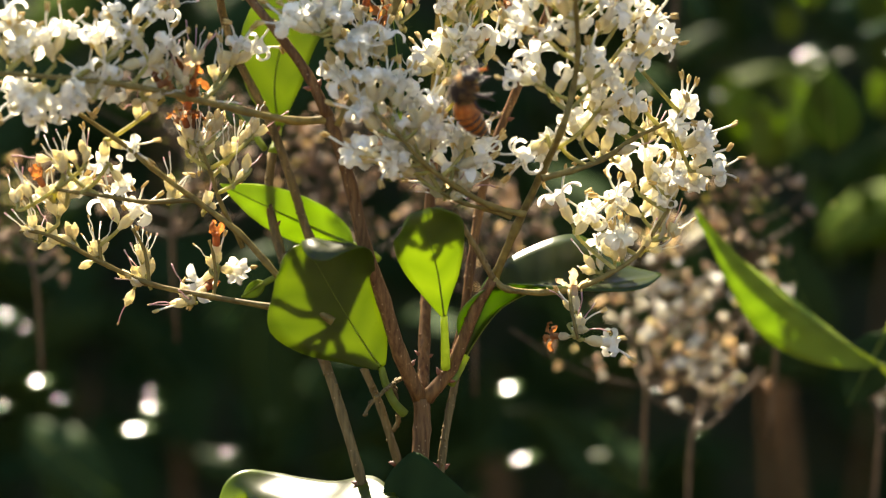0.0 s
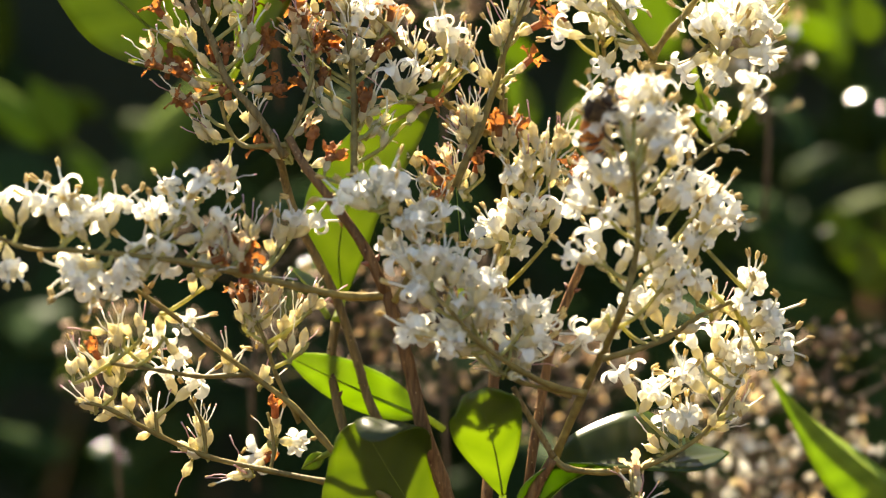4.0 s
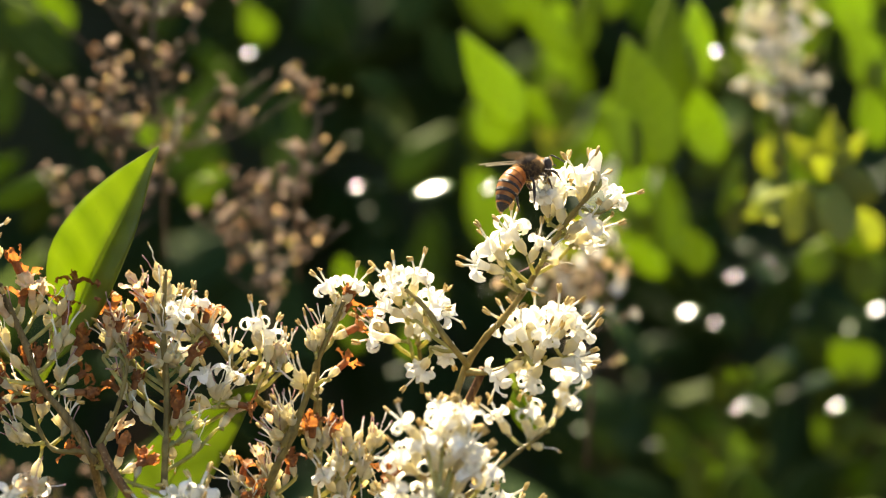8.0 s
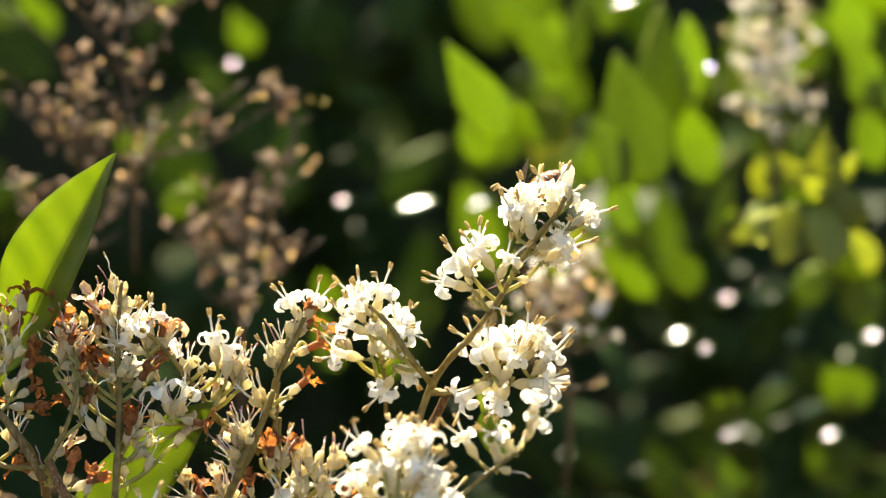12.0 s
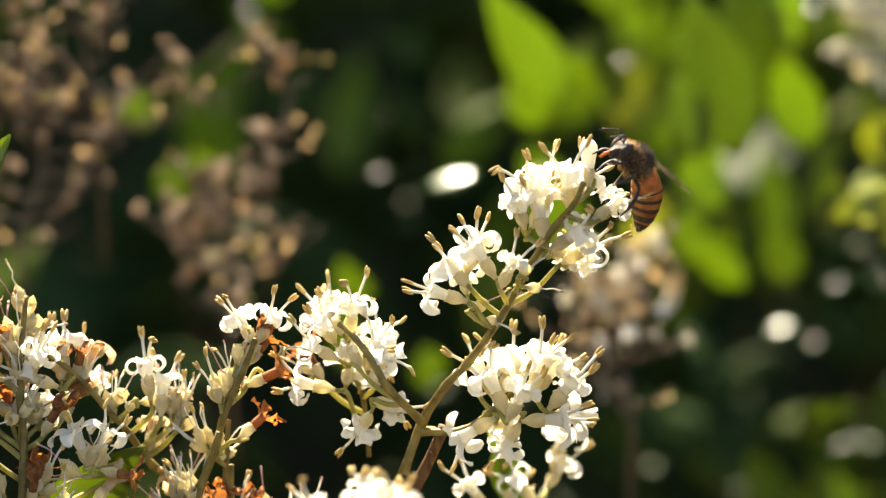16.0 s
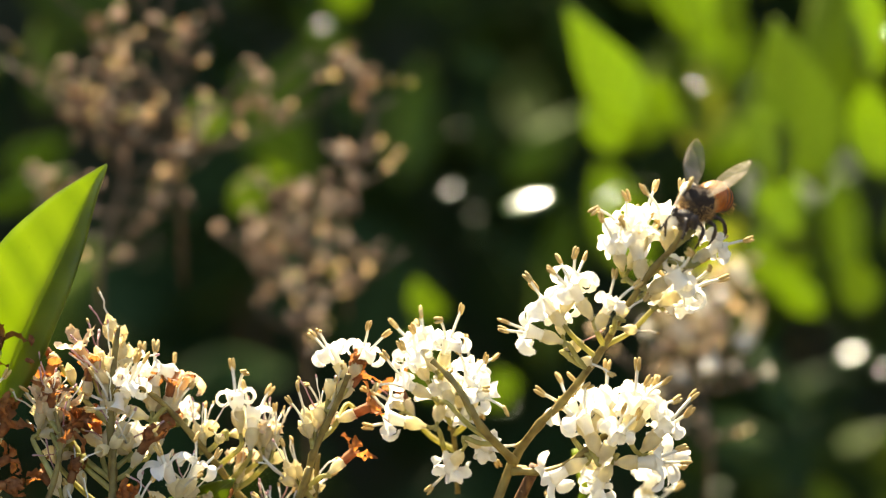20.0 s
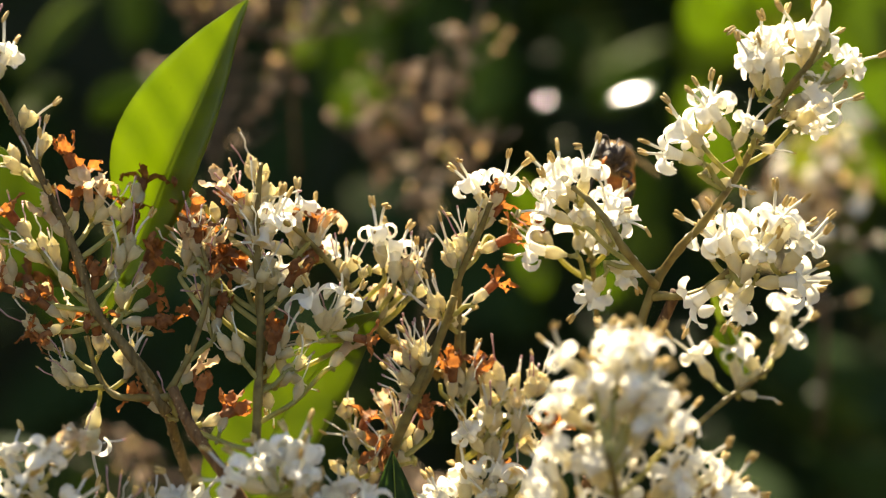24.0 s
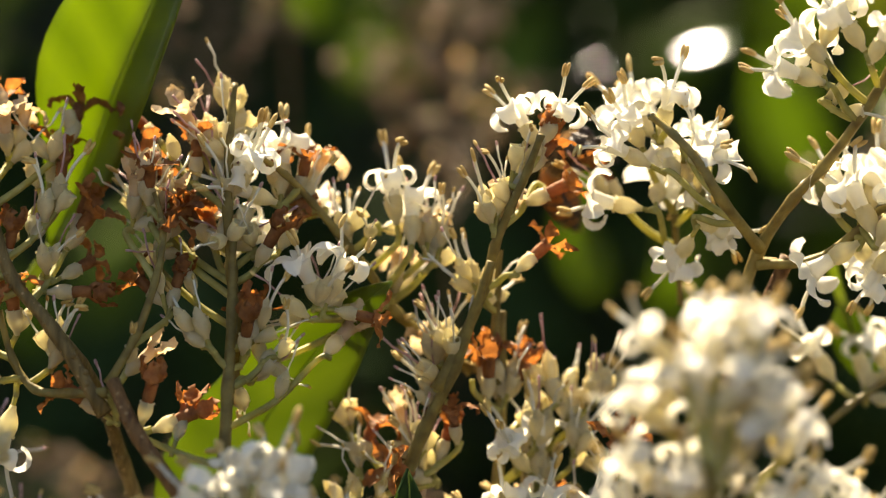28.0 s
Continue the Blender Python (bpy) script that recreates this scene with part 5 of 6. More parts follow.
sunlit_leaf((84.3, 241, 64.6), (79.7, 237, 89.6), 9.4)
sunlit_leaf((103.8, 191, 74.4), (99.7, 188, 94.6), 12.6)
sunlit_leaf((15.4, 138, 45.2), (14.6, 134, 52.2), 7.5)
sunlit_leaf((3.0, 138, 59.3), (0.5, 134, 67.0), 7.5)
dimmed_leaf((79.7, 100, 9.1), (78.2, 96, 25.9), 15.1)
sunlit_leaf((80.8, 180, 16.5), (79.3, 176, 24.9), 8.0)
dimmed_leaf((99.2, 190, 96.0), (102.3, 186, 72.8), 7.0)
dimmed_leaf((113.7, 185, 29.4), (107.8, 181, 39.7), 9.0)
dimmed_leaf((91.3, 190, 21.5), (97.1, 186, 30.7), 10.0)
dimmed_leaf((115.9, 190, 43.4), (103.5, 186, 48.6), 9.0)
dimmed_leaf((121.1, 190, 24.1), (112.5, 186, 30.7), 10.0)
# ---- glossy leaves that mirror the sun: place, length, width ----
glint_leaf((4.6, 170, 82.1), 3.2, 2.5)
glint_leaf((77.2, 170, 54.5), 5.2, 4.2)
glint_leaf((101.8, 170, 54.9), 5.4, 5.0)
glint_leaf((83.2, 170, 52.0), 2.7, 2.3)
glint_leaf((98.9, 170, 45.3), 4.4, 5.0)
glint_leaf((107.1, 170, 39.7), 6.2, 3.5)
glint_leaf((110.1, 170, 33.8), 4.4, 2.9)
glint_leaf((94.0, 170, 65.1), 6.2, 1.7)
glint_leaf((87.6, 170, 62.7), 5.0, 1.5)
glint_leaf((64.5, 170, 126.3), 8.6, 2.3)
glint_leaf((47.6, 170, 101.5), 7.3, 1.5)
glint_leaf((34.1, 170, 82.2), 2.9, 2.7)
glint_leaf((118.4, 170, 63.8), 7.3, 2.9)
glint_leaf((-19.3, 170, 111.0), 3.2, 2.5)
glint_leaf((91.4, 170, 34.8), 5.0, 1.5)
glint_leaf((87.6, 170, 70.7), 2.9, 2.5)
glint_leaf((-43.2, 170, 20.5), 3.7, 2.7)
glint_leaf((74.9, 161, 70.2), 4.1, 1.4, True)
glint_leaf((125.6, 222, 57.8), 2.8, 1.6, True)
glint_leaf((78.8, 177, 23.0), 2.9, 2.1, True)
glint_leaf((101.1, 175, 66.4), 4.5, 1.4, True)
glint_leaf((95.4, 204, 69.2), 3.5, 1.8, True)
glint_leaf((70.1, 172, 25.4), 4.7, 1.2, True)
glint_leaf((96.3, 162, 63.1), 3.5, 1.4, True)
glint_leaf((116.7, 185, 28.3), 5.8, 1.5, True)
glint_leaf((104.1, 198, 35.4), 5.8, 1.5, True)
glint_leaf((10.0, 196, 83.0), 3.6, 1.6, True)
glint_leaf((6.4, 186, 107.3), 2.1, 2.5, True)
glint_leaf((9.7, 192, 73.4), 5.4, 1.2, True)
glint_leaf((4.4, 216, 94.2), 4.2, 1.1, True)
glint_leaf((117.7, 166, 101.8), 2.4, 2.1, True)
glint_leaf((66.3, 185, 77.9), 3.5, 1.2, True)
glint_leaf((112.7, 191, 93.1), 3.6, 2.3, True)
glint_leaf((40.3, 177, -53.9), 3.2, 1.8, True)
glint_leaf((41.4, 173, -53.7), 2.0, 2.5, True)
glint_leaf((-40.9, 197, -51.2), 5.2, 1.4, True)
glint_leaf((8.0, 214, 77.4), 1.9, 2.0, True)
glint_leaf((41.1, 214, 83.9), 2.3, 1.1, True)
glint_leaf((34.6, 198, 81.8), 1.7, 1.5, True)
glint_leaf((30.3, 181, 39.3), 4.1, 1.2, True)
glint_leaf((37.7, 210, 19.8), 3.7, 1.2, True)
glint_leaf((55.3, 186, 27.9), 3.1, 2.0, True)
glint_leaf((14.7, 217, 40.2), 4.4, 1.9, True)
glint_leaf((42.8, 226, 63.9), 4.6, 1.4, True)
glint_leaf((33.1, 173, 59.6), 2.6, 1.1, True)
glint_leaf((-50.8, 201, 98.0), 1.9, 1.2, True)
glint_leaf((-28.9, 208, 95.7), 3.5, 1.0, True)
glint_leaf((-72.3, 222, 117.7), 2.5, 1.1, True)
glint_leaf((-62.8, 204, 116.1), 3.4, 1.9, True)
glint_leaf((-88.6, 171, -17.9), 5.4, 1.5)
glint_leaf((-85.1, 171, -20.8), 3.7, 1.1)
glint_leaf((-90.3, 171, -37.9), 4.4, 1.2)
glint_leaf((-76.2, 171, -46.7), 4.2, 1.5)
glint_leaf((-42.4, 171, -50.4), 3.2, 1.1)
glint_leaf((-32.2, 171, -41.8), 2.9, 1.0)
glint_leaf((-58.0, 171, -35.9), 2.9, 1.2)
glint_leaf((53.8, 171, -38.8), 3.7, 1.5)
glint_leaf((62.2, 171, -49.1), 3.7, 1.1)
glint_leaf((19.0, 125, 80.3), 8.5, 5.6)
glint_leaf((20.9, 171, -38.0), 5.0, 4.2)
glint_leaf((-61.2, 171, -43.9), 7.5, 3.7)
glint_leaf((-58.2, 171, -39.3), 5.0, 2.9)
glint_leaf((-82.1, 171, -32.7), 5.5, 3.5)
glint_leaf((-77.7, 171, -36.7), 4.5, 2.5)
glint_leaf((23.5, 171, -53.7), 7.5, 2.5)
glint_leaf((89.3, 170, 33.8), 7.5, 1.7)
glint_leaf((-89.0, 171, -19.1), 5.0, 5.0)
glint_leaf((105.1, 170, 39.3), 7.0, 5.5)
glint_leaf((110.9, 170, 33.4), 4.0, 3.5)
glint_leaf((98.1, 170, 45.2), 4.0, 5.0)
glint_leaf((95.4, 180, 63.2), 2.2, 6.3, True)
glint_leaf((86.5, 180, 63.8), 2.2, 3.5, True)
glint_leaf((118.2, 170, 63.3), 4.0, 5.0)
glint_leaf((119.2, 170, 55.2), 5.0, 3.0)
glint_leaf((106.2, 180, 59.5), 1.9, 4.9, True)
glint_leaf((94.8, 180, 32.9), 1.9, 4.2, True)
glint_leaf((115.2, 180, 50.6), 1.9, 4.9, True)
glint_leaf((64.7, 185, 128.0), 3.0, 8.0)
glint_leaf((32.0, 150, 80.9), 3.0, 3.0, True)
glint_leaf((81.7, 160, 111.3), 3.0, 3.0)
# ---- faded panicles behind ----
faded_panicle((-33.8, 86, 106.1), 18.1, 20.2, 106, "f")
faded_panicle((-45.2, 86, 82.7), 12.8, 13.8, 64, "f")
faded_panicle((-13.5, 86, 67.6), 12.8, 11.8, 70, "f")
faded_panicle((-8.3, 86, 91.2), 4.3, 9.5, 22, "f")
faded_panicle((47.2, 86, 57.2), 9.5, 11.7, 110, "p")
faded_panicle((91.0, 125, 111.7), 8.6, 15.4, 88, "w")
faded_panicle((36.8, 72, -20.9), 17.8, 13.6, 150, "p")
faded_panicle((57.8, 72, -3.6), 9.4, 7.3, 44, "f")
faded_panicle((-50.6, 80, 9.4), 20.1, 12.8, 70, "f")
faded_panicle((-14.8, 80, 4.9), 12.8, 12.8, 64, "f")
faded_panicle((44.9, 72, -35.9), 9.4, 7.3, 68, "p")
faded_panicle((-76.2, 80, -0.3), 8.5, 10.6, 58, "f")
faded_panicle((61.4, 72, -21.8), 6.3, 4.2, 38, "p")
faded_panicle((80.6, 72, -37.7), 3.2, 6.3, 30, "p")
faded_panicle((6.0, 80, -7.3), 13.7, 8.5, 58, "f")
faded_panicle((-23.2, 80, 4.2), 11.6, 11.6, 58, "f")


def grove(number, xs, ys, zs, seed, upright=0.6, meshes=None):
    """Loose foliage filling a block of the shrub."""
    r = random.Random(seed)
    for _ in range(number):
        a = Vector((r.uniform(*xs), r.uniform(*ys), r.uniform(*zs)))
        d = Vector((r.uniform(-0.7, 0.7), r.uniform(-0.35, 0.35), r.uniform(-0.3, 1) * upright + 0.2)).normalized()
        size = r.uniform(0.35, 0.75)
        shrub_leaf(meshes or SUNNY, leaf_pose(a, a + d * 0.03, r.uniform(-50, 50)) @ Matrix.Diagonal((size * r.uniform(0.7, 1.0), size, size, 1)))


grove(12, (0.05, 0.17), (0.2, 0.3), (1.32, 1.43), 5)
grove(16, (0.04, 0.18), (0.2, 0.3), (1.3, 1.43), 6, 0.5, DIMMED)
grove(12, (0.03, 0.19), (0.25, 0.34), (1.32, 1.45), 11)
grove(16, (-0.09, 0.06), (0.22, 0.34), (1.27, 1.43), 31, 0.4, DIMMED)
grove(10, (0.1, 0.2), (0.18, 0.25), (1.335, 1.41), 12)
grove(12, (-0.13, -0.05), (0.18, 0.28), (1.22, 1.40), 8, 0.6, DIMMED)
grove(16, (0.05, 0.17), (0.2, 0.3), (1.23, 1.31), 9, 0.4, DIMMED)
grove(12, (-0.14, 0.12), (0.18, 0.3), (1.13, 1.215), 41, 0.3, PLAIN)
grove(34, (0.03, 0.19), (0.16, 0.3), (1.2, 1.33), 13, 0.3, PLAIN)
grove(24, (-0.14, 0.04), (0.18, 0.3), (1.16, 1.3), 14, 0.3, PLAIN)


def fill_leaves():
    """Leaves of the shrub, darkened for shade, and the added hedge that closes the view."""
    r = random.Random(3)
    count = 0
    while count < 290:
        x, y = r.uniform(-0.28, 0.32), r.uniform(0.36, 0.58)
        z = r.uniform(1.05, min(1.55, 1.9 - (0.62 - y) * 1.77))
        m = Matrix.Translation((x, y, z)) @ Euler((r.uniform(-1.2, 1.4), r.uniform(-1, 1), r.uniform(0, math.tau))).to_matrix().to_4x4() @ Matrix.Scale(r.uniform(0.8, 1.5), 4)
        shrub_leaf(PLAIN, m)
        count += 1
    for k in range(9):
        a = Vector((r.uniform(-0.2, 0.25), r.uniform(0.36, 0.5), r.uniform(0.8, 1.0)))
        b = a + Vector((r.uniform(-0.08, 0.08), r.uniform(-0.04, 0.06), r.uniform(0.25, 0.45)))
        bm = bmesh.new()
        line = smooth_line([a - shrub.location, (a + b) / 2 - shrub.location + Vector((r.uniform(-0.02, 0.02), 0, 0)), b - shrub.location], 5)
        tube(bm, line, [(2.4 - 1.6 * i / len(line)) * MM for i in range(len(line))], 6)
        part("woody_stem", bm, BARK, shrub)
    # hedge added as dark backing, its shade in the leaf colour
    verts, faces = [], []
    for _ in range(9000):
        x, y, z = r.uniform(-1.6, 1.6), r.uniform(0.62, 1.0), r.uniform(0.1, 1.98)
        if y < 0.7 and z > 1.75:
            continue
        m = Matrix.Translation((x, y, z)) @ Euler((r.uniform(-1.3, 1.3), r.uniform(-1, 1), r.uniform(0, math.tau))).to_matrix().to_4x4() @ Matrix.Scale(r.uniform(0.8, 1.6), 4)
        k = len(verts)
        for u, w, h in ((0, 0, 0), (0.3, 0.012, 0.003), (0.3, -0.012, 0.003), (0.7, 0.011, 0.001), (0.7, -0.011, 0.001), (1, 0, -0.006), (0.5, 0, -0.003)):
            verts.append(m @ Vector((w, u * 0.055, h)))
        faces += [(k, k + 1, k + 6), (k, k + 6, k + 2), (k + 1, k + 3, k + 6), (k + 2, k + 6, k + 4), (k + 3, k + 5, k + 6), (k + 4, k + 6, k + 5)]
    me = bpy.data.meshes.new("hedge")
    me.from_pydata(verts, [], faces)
    me.materials.append(SHADE_LEAF)
    tagged(new("hedge", me), "added hedge foliage closing the view, coloured dark for shade", "hedge", kind="stuff")
    # dark slab added behind the leaves, painted as the hedge's inner shade
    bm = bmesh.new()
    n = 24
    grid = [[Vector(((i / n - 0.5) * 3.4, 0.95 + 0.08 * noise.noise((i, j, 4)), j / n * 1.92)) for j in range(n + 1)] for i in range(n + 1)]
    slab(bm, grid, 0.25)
    tagged(new("hedge_core", mesh_of("hedge_core", bm, HEDGE)), "near-black slab added for the shade inside the hedge", "hedge", kind="stuff")


# near-black colour that stands for shade inside the hedge
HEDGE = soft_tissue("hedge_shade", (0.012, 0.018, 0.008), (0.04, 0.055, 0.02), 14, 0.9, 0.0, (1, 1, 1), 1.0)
fill_leaves()
# the shoot and the shrub go down to the soil
for x, y in ((-12, -2), (-19, -3), (-13, 2), (-8.6, -1)):
    stalk("woody_stem", [(x, y, -50.5), (x - 1, y + 3, -120), (-12 + (x + 12) * 0.3, y + 8, -400), (-12, 10, -800), (-12 + x * 0.2, 12, -1260)], 2.1 if x == -12 else 0.95, 6, BARK, shoot, 9, 0.1)
bm = bmesh.new()
tube(bm, smooth_line([Vector((0, 0, -0.02)), Vector((0.01, 0, 0.5)), Vector((0, -0.02, 1.2))], 5), [0.014 - 0.0009 * i for i in range(11)], 10)
part("trunk", bm, BARK, shrub)


# ---- the honey bee: x forward, z up ----
def fur(name, dark, light, rough):
    return soft_tissue(name, dark, light, 2500, rough, 0.0, (1, 1, 1), 1.0, 0.1)


FUZZ = soft_tissue("bee_fuzz", (0.46, 0.31, 0.12), (0.80, 0.60, 0.30), 2500, 0.8, 0.6, (1, 0.92, 0.7), 0.2, 0.1)
THORAX = fur("bee_thorax", (0.016, 0.010, 0.006), (0.06, 0.035, 0.016), 0.9)
AMBER = soft_tissue("bee_amber", (0.34, 0.115, 0.024), (0.70, 0.31, 0.07), 700, 0.35, 0.5, (1.1, 0.8, 0.4), 0.4)
BLACK = fur("bee_dark", (0.012, 0.008, 0.005), (0.05, 0.030, 0.016), 0.45)
WING, wt, wb, wo = material("bee_wing")
wb.inputs["Base Color"].default_value = (0.30, 0.25, 0.17, 1)
wb.inputs["Roughness"].default_value = 0.4
wb.inputs["Specular IOR Level"].default_value = 0.06
wing_net = node(wt, "ShaderNodeTexVoronoi", Scale=480)
wing_net.feature = "DISTANCE_TO_EDGE"
wt.links.new(coordinates(wt), wing_net.inputs["Vector"])
clear = wt.nodes.new("ShaderNodeBsdfTransparent")
wing_mix = wt.nodes.new("ShaderNodeMixShader")
wt.links.new(ramp(wt, wing_net.outputs[0], [(0.0, (0.42, 0.42, 0.42)), (0.035, (0.15, 0.15, 0.15))]), wing_mix.inputs[0])
wt.links.new(clear.outputs[0], wing_mix.inputs[1])
wt.links.new(wb.outputs[0], wing_mix.inputs[2])
wt.links.new(wing_mix.outputs[0], wo.inputs["Surface"])


def blob(bm, centre, size, turn=0.0, seg=16, rings=12, index=0):
    m = Matrix.Translation(Vector(centre) * MM) @ Matrix.Rotation(turn, 4, "Y") @ Matrix.Diagonal((size[0] * MM, size[1] * MM, size[2] * MM, 1))
    bmesh.ops.create_uvsphere(bm, u_segments=seg, v_segments=rings, radius=1, matrix=m)


def hairs(bm, centre, size, number, long, seed, index=1, disc=2.0):
    r = random.Random(seed)
    for _ in range(number):
        d = Vector((r.gauss(0, 1), r.gauss(0, 1), r.gauss(0, 1))).normalized()
        p = Vector((centre[0] + d.x * size[0], centre[1] + d.y * size[1], centre[2] + d.z * size[2])) * MM
        tip = p + (d + Vector((r.uniform(-0.4, 0.4), r.uniform(-0.4, 0.4), r.uniform(-0.4, 0.4)))).normalized() * long * r.uniform(0.6, 1.2) * MM
        s = d.orthogonal().normalized() * 0.022 * MM
        w = d.cross(s).normalized() * 0.022 * MM
        a, b, c, t = bm.verts.new(p + s), bm.verts.new(p - s * 0.5 + w), bm.verts.new(p - s * 0.5 - w), bm.verts.new(tip)
        for f in ((a, b, t), (b, c, t), (c, a, t)):
            bm.faces.new(f).material_index = 0 if d.z > disc and abs(d.x - 0.1) < 0.75 else index


bee = thing("honey_bee", at((0, 0, 0)), "brown and amber banded honey bee with a dark furry thorax", "bee")


def build_bee():
    bm = bmesh.new()
    blob(bm, (1.6, 0, 0.2), (2.2, 2.1, 2.05))
    hairs(bm, (1.6, 0, 0.2), (2.15, 2.05, 2.0), 1700, 0.7, 1, 1, 0.42)
    part("thorax", bm, [THORAX, FUZZ], bee, "dark thorax with a ruff of tan fur")
    bm = bmesh.new()
    blob(bm, (3.95, 0, -0.9), (0.95, 1.6, 1.35), 0.6)
    blob(bm, (4.35, 0, -1.9), (0.6, 0.8, 0.85), 0.3, 10, 8)
    hairs(bm, (3.9, 0, -0.6), (0.95, 1.45, 1.25), 320, 0.45, 2)
    headpart = part("head", bm, [BLACK, FUZZ], bee, "dark head")
    for s in (-1, 1):
        bm = bmesh.new()
        blob(bm, (4.3, 1.35 * s, -0.75), (0.75, 0.5, 1.15), 0.4, 10, 8)
        part("eye", bm, BLACK, headpart, "black compound eye")
        bm = bmesh.new()
        tube(bm, smooth_line([Vector((5.0, 0.4 * s, -0.5)) * MM, Vector((5.9, 0.9 * s, 0.1)) * MM, Vector((6.6, 1.3 * s, -0.9)) * MM, Vector((7.2, 1.5 * s, -2.0)) * MM], 4), 0.13 * MM, 5)
        part("antenna", bm, BLACK, headpart)
    bm = bmesh.new()
    tube(bm, [Vector((4.6, 0, -2.0)) * MM, Vector((4.8, 0, -3.0)) * MM, Vector((4.7, 0, -3.8)) * MM], 0.2 * MM, 6)
    part("tongue", bm, AMBER, headpart)
    # abdomen: overlapping rings that bend downwards
    n = 6
    for k in range(n):
        u0, u1 = k / n, (k + 1) / n
        prof = []
        for i, w in enumerate((0, 0.25, 0.5, 0.66, 0.68, 0.9, 1.06)):
            u = u0 + (u1 - u0) * w
            rad = 1.92 * max(0.03, math.sin(math.pi * min(1, (u * 0.86 + 0.14)) ** 0.92)) ** 0.5
            a = -0.25 - 0.75 * u
            prof.append((Vector((-0.3 - 6.6 * u, 0, 0.25 - 3.4 * u * u)), rad * (1.0 + 0.03 * (i / 6))))
        bm = bmesh.new()
        rings = tube(bm, [p * MM for p, _ in prof], [q * MM for _, q in prof], 16)
        for q, f in enumerate(bm.faces):
            f.material_index = 1 if q // 16 >= (6, 5, 4, 3, 2, 1)[k] else 0
        hairs(bm, (-0.3 - 6.6 * (u0 + u1) / 2, 0, 0.25 - 3.4 * ((u0 + u1) / 2) ** 2), (0.5, 1.66 - 1.0 * max(0, u0 - 0.4), 1.66 - 1.0 * max(0, u0 - 0.4)), 130, 0.4, 10 + k, 2)
        part("abdomen_ring", bm, [AMBER, BLACK, FUZZ], bee, "amber abdomen ring with a dark edge")
    for s in (-1, 1):
        for k, (x, reach, fall) in enumerate(((2.9, 2.2, 2.6), (1.6, 2.8, 3.0), (0.4, 2.6, 3.6))):
            fx = (1.2, 0.2, -2.2)[k]
            bm = bmesh.new()
            line = smooth_line([Vector((x, 0.8 * s, -1.2)) * MM, Vector((x + fx * 0.4, reach * s, -1.6)) * MM, Vector((x + fx, (reach + 0.2) * s, -fall)) * MM, Vector((x + fx * 1.3, reach * 0.9 * s, -fall - 1.4)) * MM], 4)
            tube(bm, line, [(0.22, 0.24, 0.25, 0.22, 0.2, 0.22, 0.26, 0.28, 0.26, 0.16, 0.13, 0.11, 0.09)[min(i, 12)] * MM for i in range(len(line))], 6)
            part("leg", bm, BLACK, bee)
    wings = []
    for s in (-1, 1):
        for name, long, wide, off in (("forewing", 7.4, 2.6, 0.0), ("hindwing", 5.6, 1.9, -0.9)):
            grid = []
            for i in range(14):
                u = i / 13
                w = wide * (max(0.02, math.sin(math.pi * u ** 1.15)) ** 0.6) * 0.5
                grid.append([Vector((-u * long, s * (q * w + u * 0.6), 0.12 * math.sin(3 * u) + 0.1 * q)) * MM for q in (-1, -0.33, 0.33, 1)])
            bm = bmesh.new()
            slab(bm, grid, 0.05 * MM)
            ob = part(name, bm, WING, bee, "thin veined amber-tinted wing")
            wings.append((ob, s, off))
    return wings


wings = build_bee()
bee.scale = (0.97, 0.97, 0.97)


def wing_pose(s, off, spread, lift):
    return Matrix.Translation(Vector((2.2 + off, 1.0 * s, 1.5)) * MM) @ Matrix.Rotation(radians(-s * spread), 4, "Z") @ Matrix.Rotation(radians(lift), 4, "Y")


def bee_pose(place, ahead, up):
    x = Vector(ahead).normalized()
    z = (Vector(up) - x * Vector(up).dot(x)).normalized()
    return Matrix.Translation(at(place)) @ Matrix((x, z.cross(x), z)).transposed().to_4x4()


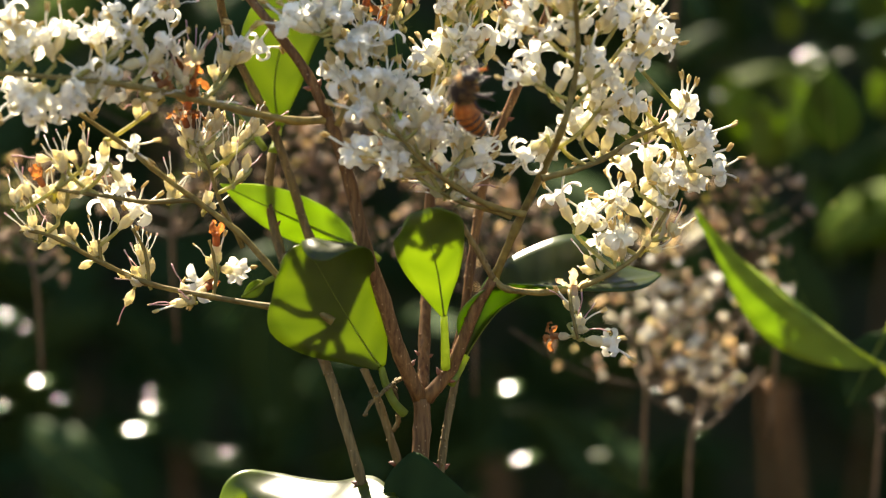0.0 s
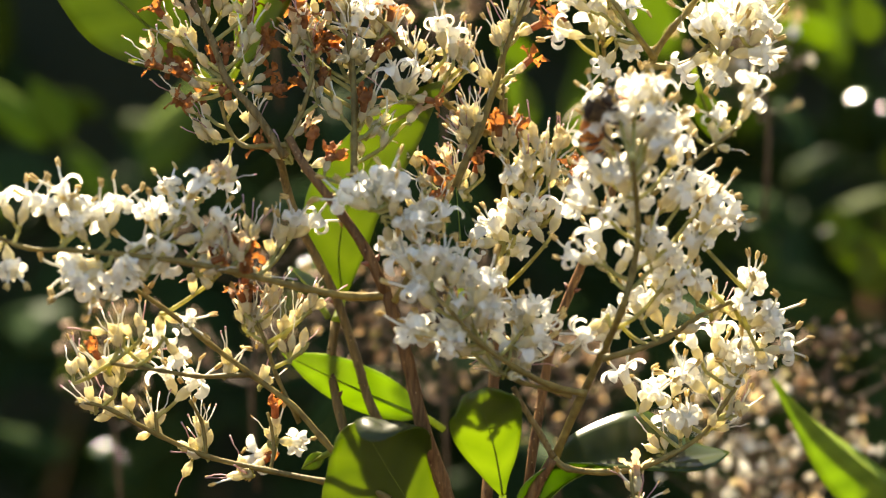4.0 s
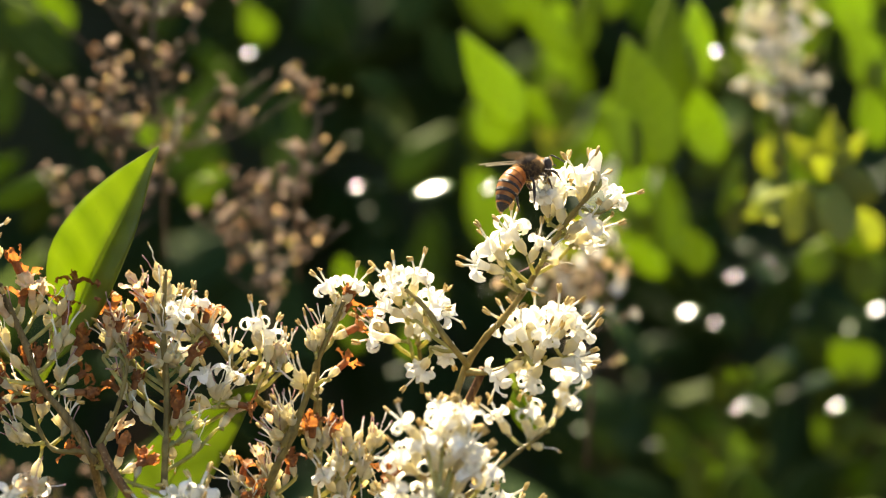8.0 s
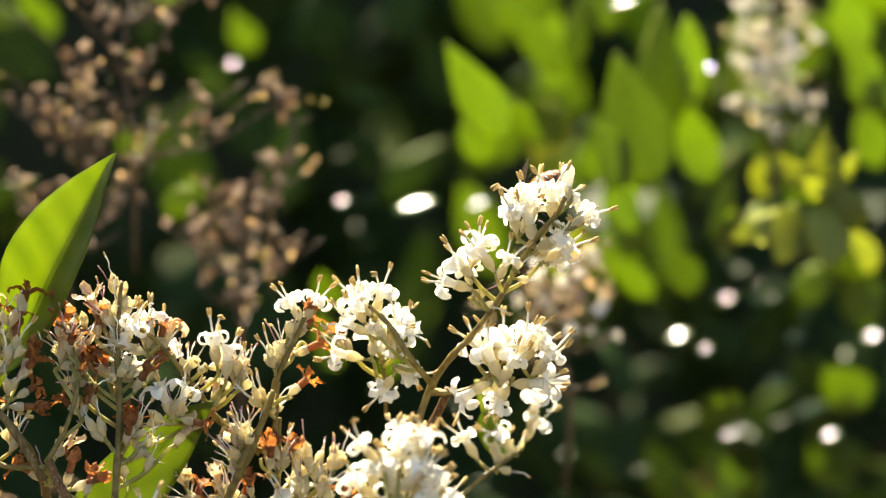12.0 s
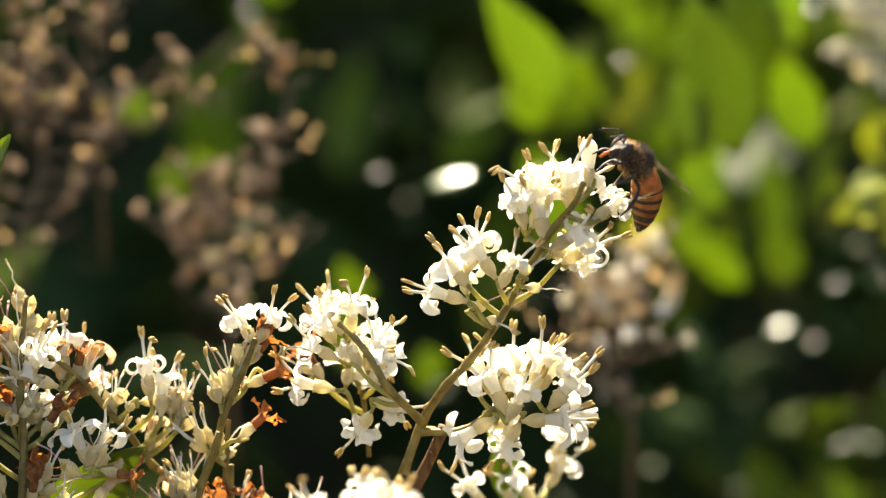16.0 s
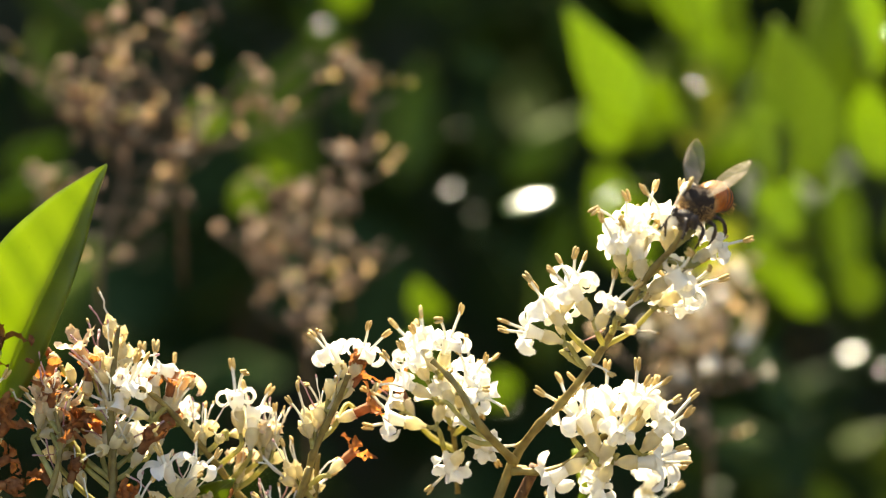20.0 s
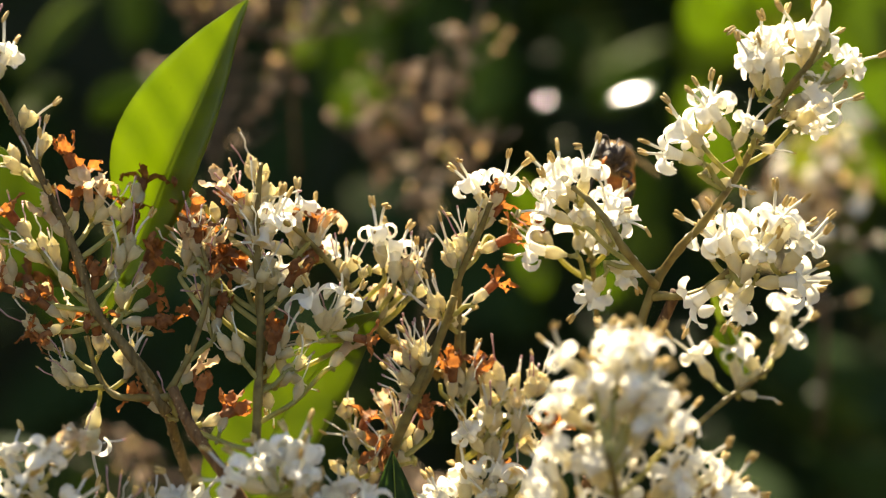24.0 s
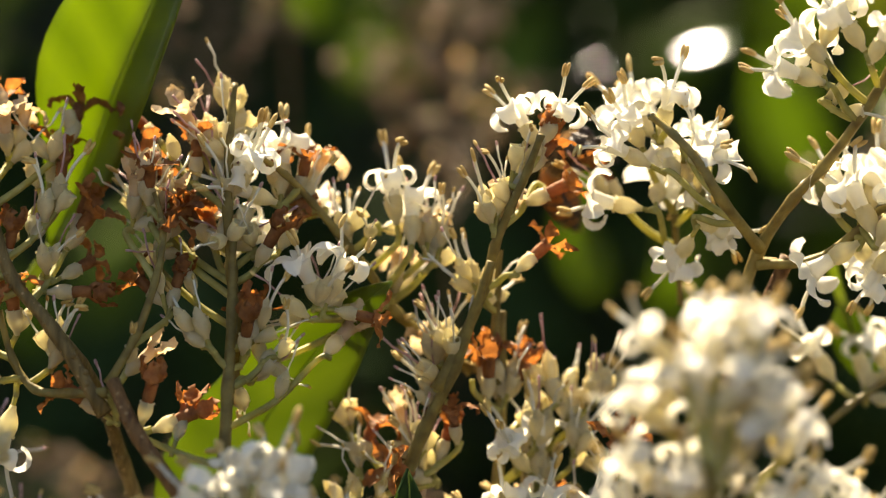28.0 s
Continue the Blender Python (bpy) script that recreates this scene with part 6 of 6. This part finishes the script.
def motions():
    rows = [
        (0, (-4.2, -29.1, 14), (-0.09, -0.54, 0.84), (-0.99, -0.03, -0.12)),
        (1, (-4, -28.8, 13.4), (-0.3, -0.45, 0.84), (-0.95, 0.07, -0.31)),
        (1.5, (-4.4, -29, 14.2), (-0.18, -0.53, 0.83), (-0.98, 0.02, -0.2)),
        (2, (-3.6, -29.1, 19.3), (0.03, -0.5, 0.87), (-1, -0.05, 0)),
        (2.5, (-3.4, -29.5, 20.1), (0.4, -0.48, 0.78), (-0.92, -0.2, 0.34)),
        (3, (-4.1, -29.3, 23.7), (0.36, -0.33, 0.88), (-0.93, -0.11, 0.34)),
        (3.5, (0.1, -29.2, 26.7), (0.21, -0.56, 0.8), (-0.98, -0.07, 0.21)),
        (5.5, (23.4, -10.1, 76.3), (0.66, -0.46, 0.59), (-0.69, -0.06, 0.72)),
        (6, (23.2, -10.1, 76.2), (0.72, -0.41, 0.56), (-0.63, -0.06, 0.77)),
        (6.5, (23.5, -10.1, 75.7), (0.73, -0.32, 0.6), (-0.65, -0.05, 0.76)),
        (7, (23.3, -10.1, 76.1), (0.71, -0.36, 0.61), (-0.66, -0.04, 0.75)),
        (7.5, (24.3, -10, 77), (0.65, -0.47, 0.6), (-0.69, -0.02, 0.72)),
        (8, (26.6, -8.1, 79), (0.75, 0.46, 0.48), (-0.51, -0.06, 0.86)),
        (8.5, (28.2, -8.1, 81), (0.82, 0.52, 0.24), (-0.26, -0.05, 0.97)),
        (9, (28.1, -8.1, 81.7), (0.86, 0.48, 0.18), (-0.18, -0.05, 0.98)),
        (9.5, (28.4, -8.1, 82.1), (0.88, 0.44, 0.16), (-0.16, -0.04, 0.99)),
        (10, (27.4, -6.2, 80.9), (0.72, 0.6, 0.35), (-0.38, -0.08, 0.92)),
        (10.167, (28.5, -2.2, 80.3), (0.87, -0.26, 0.41), (-0.48, -0.53, 0.69)),
        (10.333, (29.7, 1.7, 79.7), (0.54, -0.83, -0.16), (-0.78, -0.56, 0.27)),
        (10.5, (30.8, 5.7, 79.1), (0.03, -0.56, -0.83), (-0.99, -0.13, 0.05)),
        (11, (31.5, 5.8, 79.2), (0.01, -0.19, -0.98), (-1, -0.07, 0)),
        (11.5, (31.6, 5.9, 79.3), (-0.05, -0.4, -0.91), (-1, -0.06, 0.08)),
        (12.167, (34.9, 5.2, 77.3), (-0.73, -0.01, -0.69), (-0.64, 0.37, 0.67)),
        (12.833, (38.2, 4.6, 75.3), (-0.83, 0.55, -0.1), (0.14, 0.37, 0.92)),
        (13.5, (41.5, 3.9, 73.4), (-0.28, 0.86, 0.42), (0.77, -0.06, 0.64)),
        (14, (42, -2, 71.6), (-0.29, 0.84, 0.46), (0.85, 0, 0.53)),
        (14.267, (41.7, -2.8, 70.2), (-0.26, 0.13, 0.96), (0.96, -0.01, 0.26)),
        (14.5, (41.4, -3.6, 68.8), (0.08, -0.64, 0.76), (0.98, 0.2, 0.06)),
        (15, (41.5, -3.6, 70.0), (0.05, -0.62, 0.78), (0.98, 0.18, 0.08)),
        (15.5, (43.6, -1.6, 74.3), (0.12, -0.48, 0.87), (0.98, 0.18, -0.04)),
        (16, (44.4, -5.7, 79), (-0.38, -0.48, 0.79), (0.85, 0.15, 0.5)),
        (16.5, (43.5, -5.8, 78.9), (-0.48, -0.43, 0.77), (0.82, 0.08, 0.56)),
        (17, (42.6, -5.8, 80.8), (-0.54, -0.41, 0.74), (0.78, 0.08, 0.61)),
        (17.5, (38.4, -6, 82), (-0.9, -0.42, 0.07), (0.09, -0.01, 1)),
        (18, (38.2, -6.1, 82), (-0.95, -0.32, -0.01), (0.01, -0.05, 1)),
        (18.5, (38.5, -6.1, 82.1), (-0.98, -0.21, -0.01), (0, -0.05, 1)),
        (19, (38.5, -6.1, 82.6), (-0.99, 0, -0.12), (-0.12, -0.05, 0.99)),
        (19.5, (40.3, -6, 80.6), (-0.4, -0.84, -0.36), (0.1, -0.4, 0.91)),
        (20, (40.0, -6.2, 80.6), (-0.52, -0.79, -0.32), (0.12, -0.45, 0.88)),
        (20.5, (39.8, -5.9, 81.1), (-0.68, -0.69, 0.27), (0.3, 0.07, 0.95)),
        (21.500, (29.8, -8, 77.6), (0.13, -0.95, 0.27), (-0.17, 0.24, 0.95)),
        (22.5, (19.8, -10.1, 74.2), (0.76, -0.42, 0.49), (-0.56, -0.06, 0.83)),
        (22.7, (19.7, -10.1, 76.2), (0.72, -0.51, 0.47), (-0.57, -0.05, 0.82)),
        (22.9, (20.5, -8.1, 77.5), (0.81, -0.39, 0.43), (-0.49, -0.05, 0.87)),
        (22.933, (19.4, -11.1, 77.8), (0.54, -0.83, 0.15), (-0.27, 0, 0.96)),
        (23, (18.3, -14, 78.1), (0.02, -1, -0.08), (-0.03, -0.08, 1)),
        (23.2, (13.8, -6, 69.1), (0.01, -1, -0.07), (-0.09, -0.07, 0.99)),
        (23.4, (17.6, 4, 63.6), (-0.03, -1, -0.07), (-0.09, -0.07, 0.99)),
        (23.6, (13.8, 10.3, 62.4), (-0.22, -0.92, 0.33), (0.17, 0.29, 0.94)),
        (23.8, (14.6, 12.1, 62.7), (-0.14, -0.72, 0.68), (0.36, 0.6, 0.71)),
        (24, (14.5, 11.9, 63.7), (-0.14, -0.77, 0.62), (0.43, 0.52, 0.74)),
        (24.5, (12.6, 12, 60.9), (-0.12, -0.72, 0.68), (0.45, 0.57, 0.69)),
        (25, (12.5, 12, 60.7), (-0.1, -0.75, 0.65), (0.42, 0.56, 0.72)),
        (25.5, (12.5, 12, 60.7), (-0.08, -0.74, 0.67), (0.42, 0.58, 0.7)),
        (26, (8.4, 4, 62.9), (0.62, -0.78, -0.02), (0.01, -0.02, 1)),
        (26.5, (4.5, 11.9, 58.6), (0.12, -0.73, 0.67), (-0.53, 0.52, 0.67)),
        (27, (4.7, 9.3, 55.3), (-0.06, -0.93, 0.37), (-0.26, 0.37, 0.89)),
        (27.5, (3.3, 10.7, 56.3), (0.06, -0.81, 0.59), (-0.62, 0.43, 0.65)),
        (28, (0.8, 10.3, 57), (0.21, -0.77, 0.6), (-0.85, 0.16, 0.5)),
    ]
    walk(bee, [(t, bee_pose(c, f, u)) for t, c, f, u in rows])
    beat = [(0, 18, 14), (8, 20, 26), (13, 16, 16), (17, 20, 24), (18, 20, 34), (20.5, 24, 38), (22.5, 36, 40), (22.8, 40, 36), (22.9, 70, 20),
            (23.0, 88, -6), (23.1, 84, 24), (23.2, 90, -8), (23.3, 84, 22), (23.4, 88, -4), (23.6, 40, 20), (24, 18, 14), (28, 20, 16)]
    for ob, s, off in wings:
        walk(ob, [(t, wing_pose(s, off, spread + (12 if off else 0), lift)) for t, spread, lift in beat])


motions()
